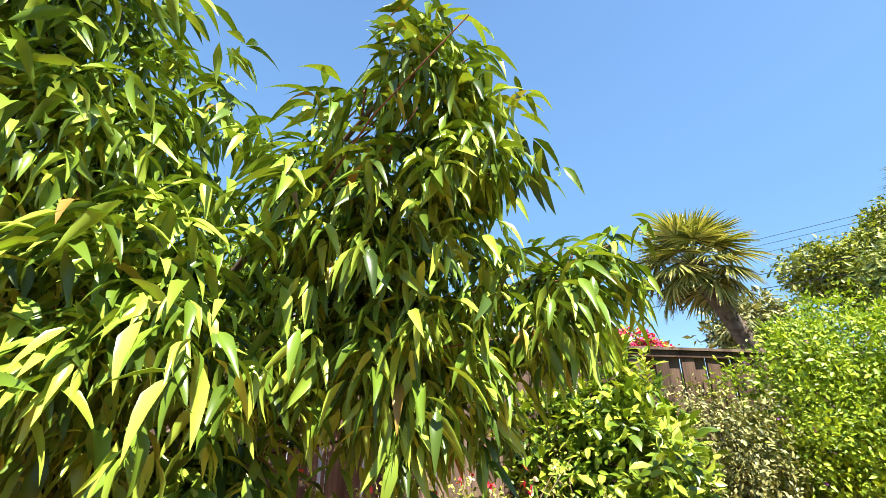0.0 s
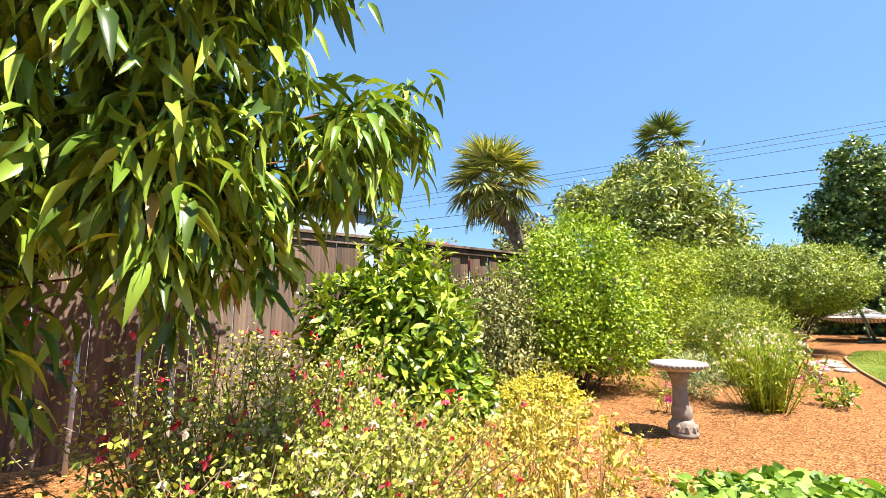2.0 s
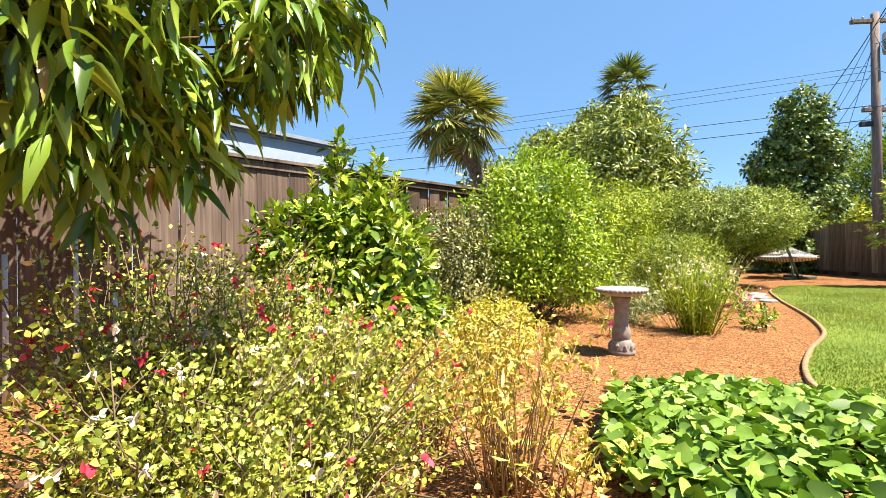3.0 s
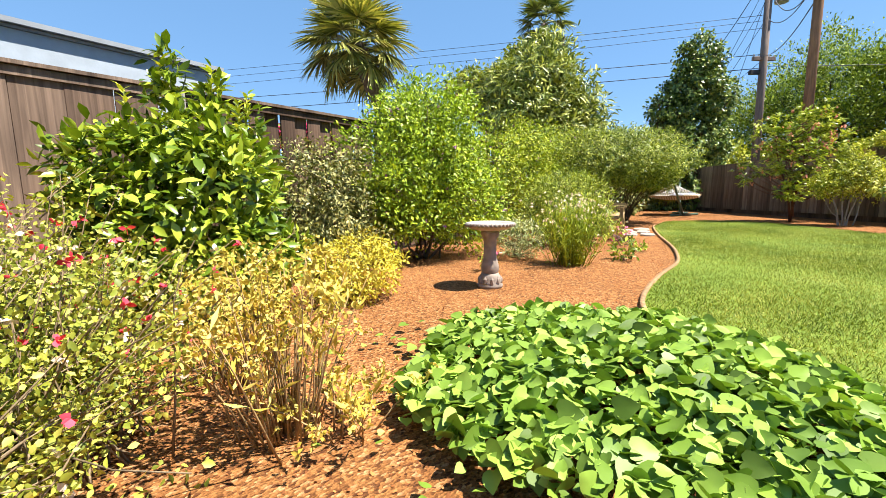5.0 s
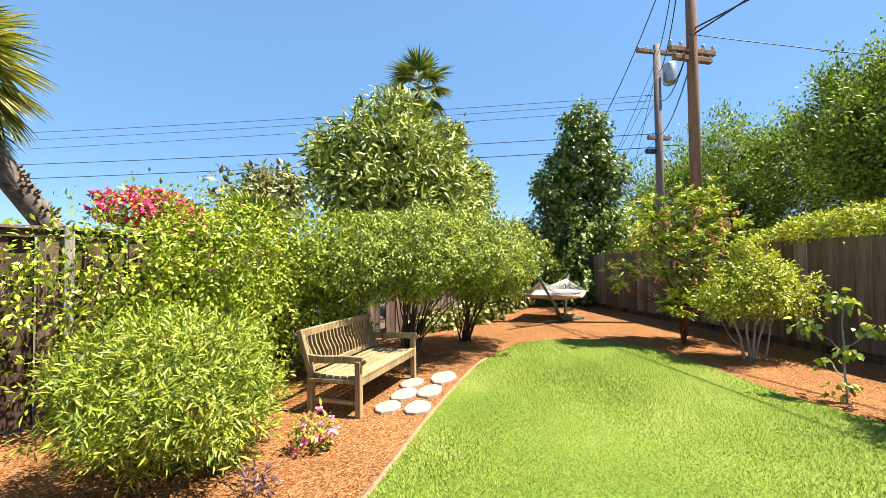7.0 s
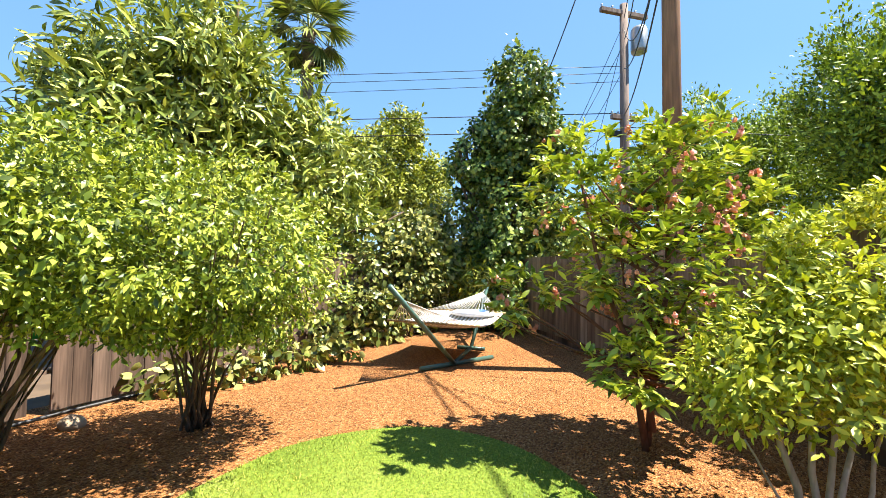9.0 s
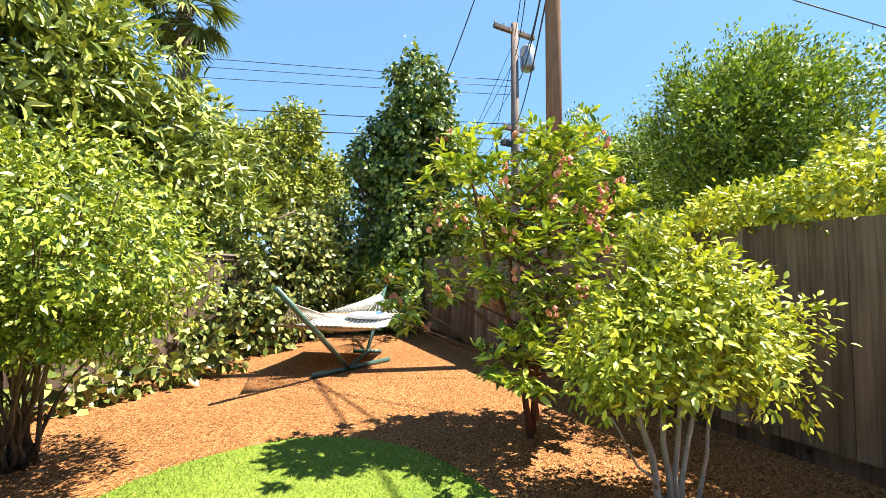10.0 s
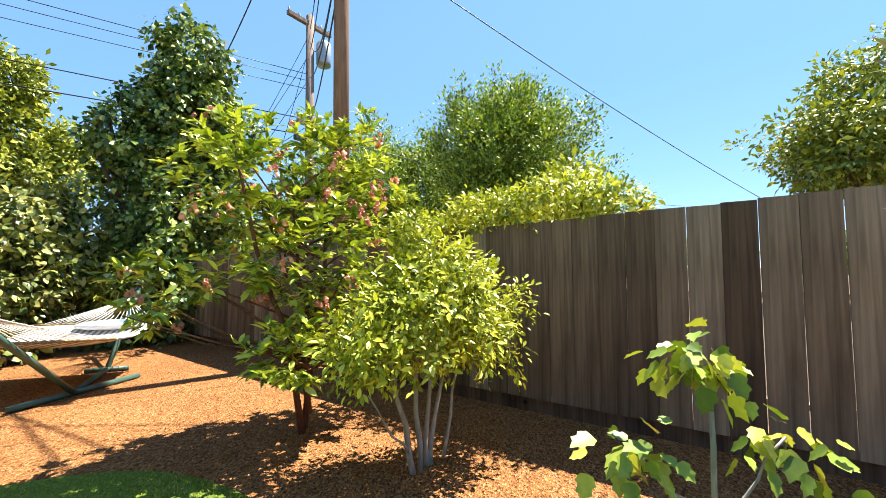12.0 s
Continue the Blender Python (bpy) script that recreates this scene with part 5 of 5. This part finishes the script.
for x in (0.0, GL):
    part("side_frame", tri_mesh("side_frame", *tube([(x, -0.02, 0.26), (x, 0.2, 0.25), (x, 0.42, 0.25), (x, 0.5, 0.45), (x, 0.57, 0.67)], 0.013, 0.013, 8)), M_FRAME, ob, smooth=True)
    part("leg", tri_mesh("leg", *tube([(x, 0.02, 0.26), (x, 0.02, 0.12), (x, 0.03, 0.0)], 0.011, 0.011, 8)), M_FRAME, ob)
    part("leg", tri_mesh("leg", *tube([(x, 0.42, 0.25), (x, 0.45, 0.1), (x, 0.47, 0.0)], 0.011, 0.011, 8)), M_FRAME, ob)
    part("runner", tri_mesh("runner", *tube([(x, 0.0, 0.012), (x, 0.48, 0.012)], 0.011, 0.011, 8)), M_FRAME, ob)
for x0, x1 in ((0.1, 0.3), (0.45, 0.3), (0.7, 0.85), (1.05, 0.85)):
    part("brace", tri_mesh("brace", *tube([(x0, 0.05, 0.03), ((x0 + x1) / 2, 0.05, 0.12), (x1, 0.05, 0.2)], 0.008, 0.008, 6)), M_FRAME, ob)
for y, z in ((0.02, 0.03), (0.46, 0.03), (0.57, 0.67), (0.02, 0.21)):
    part("cross_bar", tri_mesh("cross_bar", *tube([(0, y, z), (GL / 2, y, z), (GL, y, z)], 0.011, 0.011, 8)), M_FRAME, ob)

# rock under the hedge
bm = bmesh.new()
bmesh.ops.create_icosphere(bm, subdivisions=3, radius=0.075)
for v in bm.verts:
    v.co *= 1 + 0.18 * noise.noise(v.co * 14)
    v.co.z *= 0.7
me = bpy.data.meshes.new("rock")
bm.to_mesh(me)
bm.free()
me.materials.append(plain("tan_rock", (0.5, 0.36, 0.24), 0.9, 0, 0.2, 10, 0.4))
rk = new("rock", me)
rk.location = (8.46, 4.94, 0.03)
tagged(rk, "rounded tan rock on the bark under the hedge", "rock")

# ---- utility poles and wires ----
def pole(x, y, z, r, material, arms, label):
    ob = thing("utility_pole", x, y, label=label, category="utility pole")
    part("post", tri_mesh("post", *tube([(0, 0, -0.2), (0, 0, z * 0.5), (0, 0, z)], r, r * 0.78, 14)), material, ob, smooth=True)
    for az, half, a in arms:
        d = np.array((math.cos(a), math.sin(a), 0))
        arm = part("crossarm", bar(-d * half + np.array((0, 0, az)), d * half + np.array((0, 0, az)), r * 0.9, r * 0.9, 0.01), material, ob)
        for k in (-0.95, -0.5, 0.5, 0.95):
            part("insulator", tri_mesh("insulator", *(lambda q: (q[0] + d * half * k + np.array((0, 0, az + r * 0.4)), q[1]))(lathe([(0.02, 0), (0.035, 0.03), (0.02, 0.06), (0.035, 0.09), (0.001, 0.11)], 8))), M_STEEL, arm)
    return ob


pa = pole(19.75, 5.42, 8.4, 0.14, M_POLEGREY, ((8.15, 0.75, -0.55), (5.2, 0.42, -0.55)), "weathered grey utility pole with a transformer")
part("transformer", tri_mesh("transformer", *(lambda q: (q[0] + np.array((0.3, -0.3, 7.05)), q[1]))(lathe([(0.001, 0), (0.2, 0), (0.22, 0.08), (0.22, 0.62), (0.18, 0.7), (0.001, 0.73)], 18))), M_STEEL, pa, smooth=True)
part("splice_box", bar((-0.35, 0.3, 4.75), (-0.02, 0.05, 4.75), 0.16, 0.14, 0.02), M_WIRE, pa)
pb = pole(12.9, 2.5, 8.2, 0.1, M_POLE, ((4.72, 0.48, -0.5), (4.58, 0.4, -0.5)), "tall brown wooden utility pole behind the fence")


def wire(a, b, sag, r=0.012, label="black overhead line strung between the poles"):
    me = tri_mesh("overhead_wire", *tube(bent(a, b, sag, 0, 24), r, r, 5))
    me.materials.append(M_WIRE)
    tagged(new("overhead_wire", me), label, "wire", "overhead lines")


for z0, z1, r in ((6.74, 7.13, 0.009), (6.55, 6.83, 0.008), (6.3, 6.48, 0.008), (5.4, 5.79, 0.013), (4.93, 5.21, 0.014)):
    a, c = np.array((19.9, 5.5, z0)), np.array((6.45, 21.9, z1))
    wire(a, a + (c - a) * 3, 0.5, r)
wire((19.75, 5.42, 4.95), (36, -14, 5.0), 0.5, 0.012)
for z0, z1, sag in ((8.0, 7.9, 0.5), (7.4, 7.3, 0.7), (6.6, 5.0, 0.5), (5.3, 4.6, 0.3), (7.7, 5.0, 0.8)):
    wire((19.75, 5.42, z0), (12.9, 2.5, z1), sag, 0.012)
wire((12.55, 2.5, 4.9), (18.0, -5.9, 2.5), 0.12, 0.007)
wire((12.9, 2.5, 5.1), (7.0, -9.0, 5.2), 0.35, 0.014)
wire((12.9, 2.5, 5.0), (4.5, -9.0, 5.6), 0.45, 0.014)
wire((12.9, 2.5, 6.3), (13.5, -12.0, 6.9), 0.3, 0.01)
wire((12.9, 2.5, 7.2), (15.0, 5.3, 4.4), 0.25, 0.01)
for z0, dx, dy, z1 in ((7.9, -1.6, 2.2, 2.0), (7.3, -2.2, 1.8, 2.4), (6.6, -1.2, 2.6, 1.8), (5.2, -2.6, 2.4, 2.6), (7.6, -0.6, 1.2, 2.2), (5.0, 1.5, -1.0, 2.5)):
    wire((19.75, 5.42, z0), (19.75 + dx, 5.42 + dy, z1), 0.15, 0.008)

# ---- neighbouring building ----
ob = thing("neighbour_house", 1.85, 4.46, rz=20, label="low pale house behind the fence, shade coloured blue-grey into its walls, flat dark eave", category="house", kind="")
for name, q, mt in (("wall", (-9, 0.02, 0, -0.02, 5, 1.8), M_STUCCOSHADE), ("fascia", (-9.2, 0, 1.802, 0.0, 5.2, 1.822), M_FASCIA), ("roof", (-9.25, -0.04, 1.825, 0.04, 5.25, 1.86), M_FASCIA)):
    bm = bmesh.new()
    box(bm, *q)
    part(name, bm, mt, ob)
win = bmesh.new()
box(win, -2.6, -0.02, 0.95, -1.7, 0.016, 1.45)
w = part("window", win, M_GLASS, ob)
for q in ((-2.66, -0.04, 0.9, -1.64, 0.0, 0.95), (-2.66, -0.04, 1.45, -1.64, 0.0, 1.5), (-2.66, -0.04, 0.95, -2.6, 0.0, 1.45), (-1.7, -0.04, 0.95, -1.64, 0.0, 1.45)):
    bm = bmesh.new()
    box(bm, *q)
    part("window_frame", bm, M_STUCCOSHADE, w)

# far planting that closes the view at the horizon
for k in range(46):
    a = k * 2 * math.pi / 46 + 0.05 * rng.normal()
    d = 55 + 14 * rng.random()
    if k % 23 == 0:
        src = plant("far_tree", 8 + d * math.cos(a), 2 + d * math.sin(a), "distant green tree on the horizon", "tree", [(0, 0, 2.0, 4.2, 4.2, 2.0), (1.5, 0, 3.0, 2.5, 2.5, 1.6)], 900, OVATE, 0.9, M_FARLEAF, 2, 0.2, M_BARK, (), "distant trees", spread=0.8)
    else:
        copy_thing(src, pose(8 + d * math.cos(a), 2 + d * math.sin(a), 0, 0, 0, 137 * k))

# ---- fences: each board a piece of its own ----
def fence(name, a, b, wide, h0, h1, foot, material, label, cap, seed, lap=0.0, missing=()):
    ob = thing(name, a[0], a[1], label=label, kind="structure", rz=math.degrees(math.atan2(b[1] - a[1], b[0] - a[0])))
    r = random.Random(seed)
    length = math.hypot(b[0] - a[0], b[1] - a[1])
    meshes = []
    for k in range(6):
        bm = bmesh.new()
        box(bm, 0.001, -0.01, 0, wide - 0.001 - 0.0015 * (k % 3 == 0), 0.01, 1)
        bmesh.ops.bevel(bm, geom=[e for e in bm.edges if abs(e.verts[0].co.z - e.verts[1].co.z) > 0.5], offset=0.003, segments=1, affect="EDGES")
        for v in bm.verts:
            v.co.x += 0.0012 * r.uniform(-1, 1)
            v.co.y += 0.002 * r.uniform(-1, 1)
        me = bpy.data.meshes.new("plank")
        bm.to_mesh(me)
        bm.free()
        me.materials.append(material)
        meshes.append(me)
    n = int(length / wide)
    for i in range(n):
        x = i * wide
        if i in missing:
            continue
        h = h0 + (h1 - h0) * x / length - foot + (0 if cap else r.uniform(-0.006, 0.006))
        o = new("plank", meshes[r.randrange(6)])
        o.parent = ob
        o.matrix_basis = pose(x, (lap if i % 2 else 0.0) + r.uniform(-0.005, 0.005), foot, 0, r.uniform(-0.2, 0.2), r.uniform(-0.5, 0.5)) @ Matrix.Diagonal((1, 1, h, 1))
    for z in (0.3, 0.85):
        part("rail", bar((0, 0.05, z), (length, 0.05, z), 0.03, 0.05), material, ob)
    if foot > 0.03:
        part("kickboard", bar((0, 0.03, foot / 2 + 0.02), (length, 0.03, foot / 2 + 0.02), foot + 0.04, 0.02), M_FENCEDARK, ob)
    if cap:
        part("cap_rail", bar((0, 0.0, h0 + 0.012), (length, 0.0, h1 + 0.012), 0.022, 0.1), M_FENCE, ob)
        part("top_rail", bar((0, -0.02, h0 - 0.03), (length, -0.02, h1 - 0.03), 0.05, 0.018), material, ob)
    return ob


fn0 = fence("fence_north_near", (-4.5, fence_y(-4.5)), (1.34, fence_y(1.34)), 0.24, 1.37, 1.37, 0.03, M_FENCEMID, "wide weathered board fence beside the peach tree", True, 2)
fn = fence("fence_north", (1.36, fence_y(1.36)), (7.2, fence_y(7.2)), 0.135, 1.37, 1.36, 0.03, M_FENCEDARK, "tall dark weathered board fence with a capped top", True, 3, 0.03)
fn2 = fence("fence_north_far", (7.22, fence_y(7.22)), (13.9, fence_y(13.9)), 0.12, 1.22, 1.22, 0.03, M_FENCEMID, "weathered grey board fence behind the hedge, two boards missing", True, 4, 0.0, (5, 9))
ff = fence("fence_east", (14.7, 5.84), (9.1, -2.37), 0.165, 1.2, 1.4, 0.1, M_FENCEEAST, "weathered grey-brown board fence", False, 5)
fence("fence_house", (-4.5, fence_y(-4.5)), (-4.5, -4.9), 0.165, 1.37, 1.37, 0.03, M_FENCE, "plain board fence closing the yard behind", False, 6)
fence("fence_south", (-4.5, -4.9), (7.3, -4.9), 0.165, 1.37, 1.37, 0.03, M_FENCE, "plain board fence closing the yard aside", False, 8)
for x in (1.36, 4.86):
    part("post", bar((math.hypot(x - 1.36, 0.285 * (x - 1.36)) + 0.03, -0.035, 0), (math.hypot(x - 1.36, 0.285 * (x - 1.36)) + 0.03, -0.035, 1.4), 0.06, 0.05, 0.004), M_POST, fn)
ob = thing("fence_lamp", 1.36, fence_y(1.36) - 0.08, 1.12, rz=15.9, label="small white lamp on the fence post", category="lamp")
bm = bmesh.new()
box(bm, -0.03, -0.04, -0.05, 0.03, 0.01, 0.05)
bmesh.ops.bevel(bm, geom=bm.edges[:], offset=0.01, segments=2, affect="EDGES")
part("housing", bm, M_CLOTH, ob)

# bright garden toys in the next yard, seen through missing boards
for x, off, w, z0, z1, mt, lab in ((8.33, 0.35, 0.34, 0.5, 0.78, M_TOYGREEN, "bright green plastic play panel behind the fence"), (7.85, 0.3, 0.3, 0.28, 0.6, M_TOYBLUE, "light blue plastic play panel behind the fence")):
    ob = thing("play_panel", x, fence_y(x) + off, label=lab, category="garden toy", rz=15.9)
    bm = bmesh.new()
    box(bm, -w / 2, -0.03, z0, w / 2, 0.03, z1)
    bmesh.ops.bevel(bm, geom=bm.edges[:], offset=0.025, segments=3, affect="EDGES")
    part("panel", bm, mt, ob, smooth=True)
    for lx in (-w / 2 + 0.04, w / 2 - 0.04):
        part("leg", tri_mesh("leg", *tube([(lx, 0, -0.02), (lx, 0, z0 / 2), (lx, 0, z0 + 0.03)], 0.018, 0.018, 8)), M_CLOTH, ob, smooth=True)
# far street pole and roof antenna
fp = thing("utility_pole", 24.0, -3.2, label="small distant utility pole with a crossarm", category="utility pole")
part("post", tri_mesh("post", *tube([(0, 0, 0), (0, 0, 2.5), (0, 0, 4.9)], 0.1, 0.08, 8)), M_POLEGREY, fp, smooth=True)
part("crossarm", bar((-0.3, 0.75, 4.7), (0.3, -0.75, 4.7), 0.1, 0.1), M_POLEGREY, fp)
an = thing("roof_antenna", 19.3, 13.8, label="thin metal aerial mast with short rods", category="antenna")
part("mast", tri_mesh("mast", *tube([(0, 0, 0), (0, 0, 1.6), (0, 0, 3.3)], 0.03, 0.02, 6)), M_STEEL, an)
part("boom", bar((-0.5, 0.5, 3.2), (0.5, -0.5, 3.2), 0.03, 0.03), M_STEEL, an)
for k in range(5):
    c = np.array((-0.4 + 0.2 * k, 0.4 - 0.2 * k, 3.2))
    part("rod", bar(c + np.array((-0.18, -0.18, 0)), c + np.array((0.18, 0.18, 0)), 0.015, 0.015), M_STEEL, an)

# irrigation pipe along the fence foot
me = tri_mesh("irrigation_pipe", *tube(np.array([(x, fence_y(x) - 0.1 + 0.03 * math.sin(3.1 * x), 0.015) for x in np.linspace(7.4, 11.3, 24)]), 0.012, 0.012, 7))
me.materials.append(plain("black_pipe", (0.04, 0.04, 0.042), 0.5, 0, 0.1, 20, 0))
tagged(new("irrigation_pipe", me), "black irrigation pipe lying along the fence foot", "pipe")
# white rods by the peach tree, standing in for daylight between fence boards
for x, y, h in ((-0.34, 2.7, 0.72), (-0.1, 2.8, 0.8), (0.06, 2.84, 0.5)):
    me = tri_mesh("garden_stake", *tube([(x, y, -0.05), (x + 0.005, y, h / 2), (x, y + 0.01, h)], 0.012, 0.011, 8))
    me.materials.append(M_CLOTH)
    tagged(new("garden_stake", me), "white upright rod standing in for daylight between the fence boards", "stake", "stakes by the peach tree")

# the plan is drawn in units; set every thing to metres
for ob in list(scene.objects):
    if ob.parent is None and ob.type in {"MESH", "EMPTY"}:
        ob.matrix_basis = Matrix.Scale(UNIT, 4) @ ob.matrix_basis
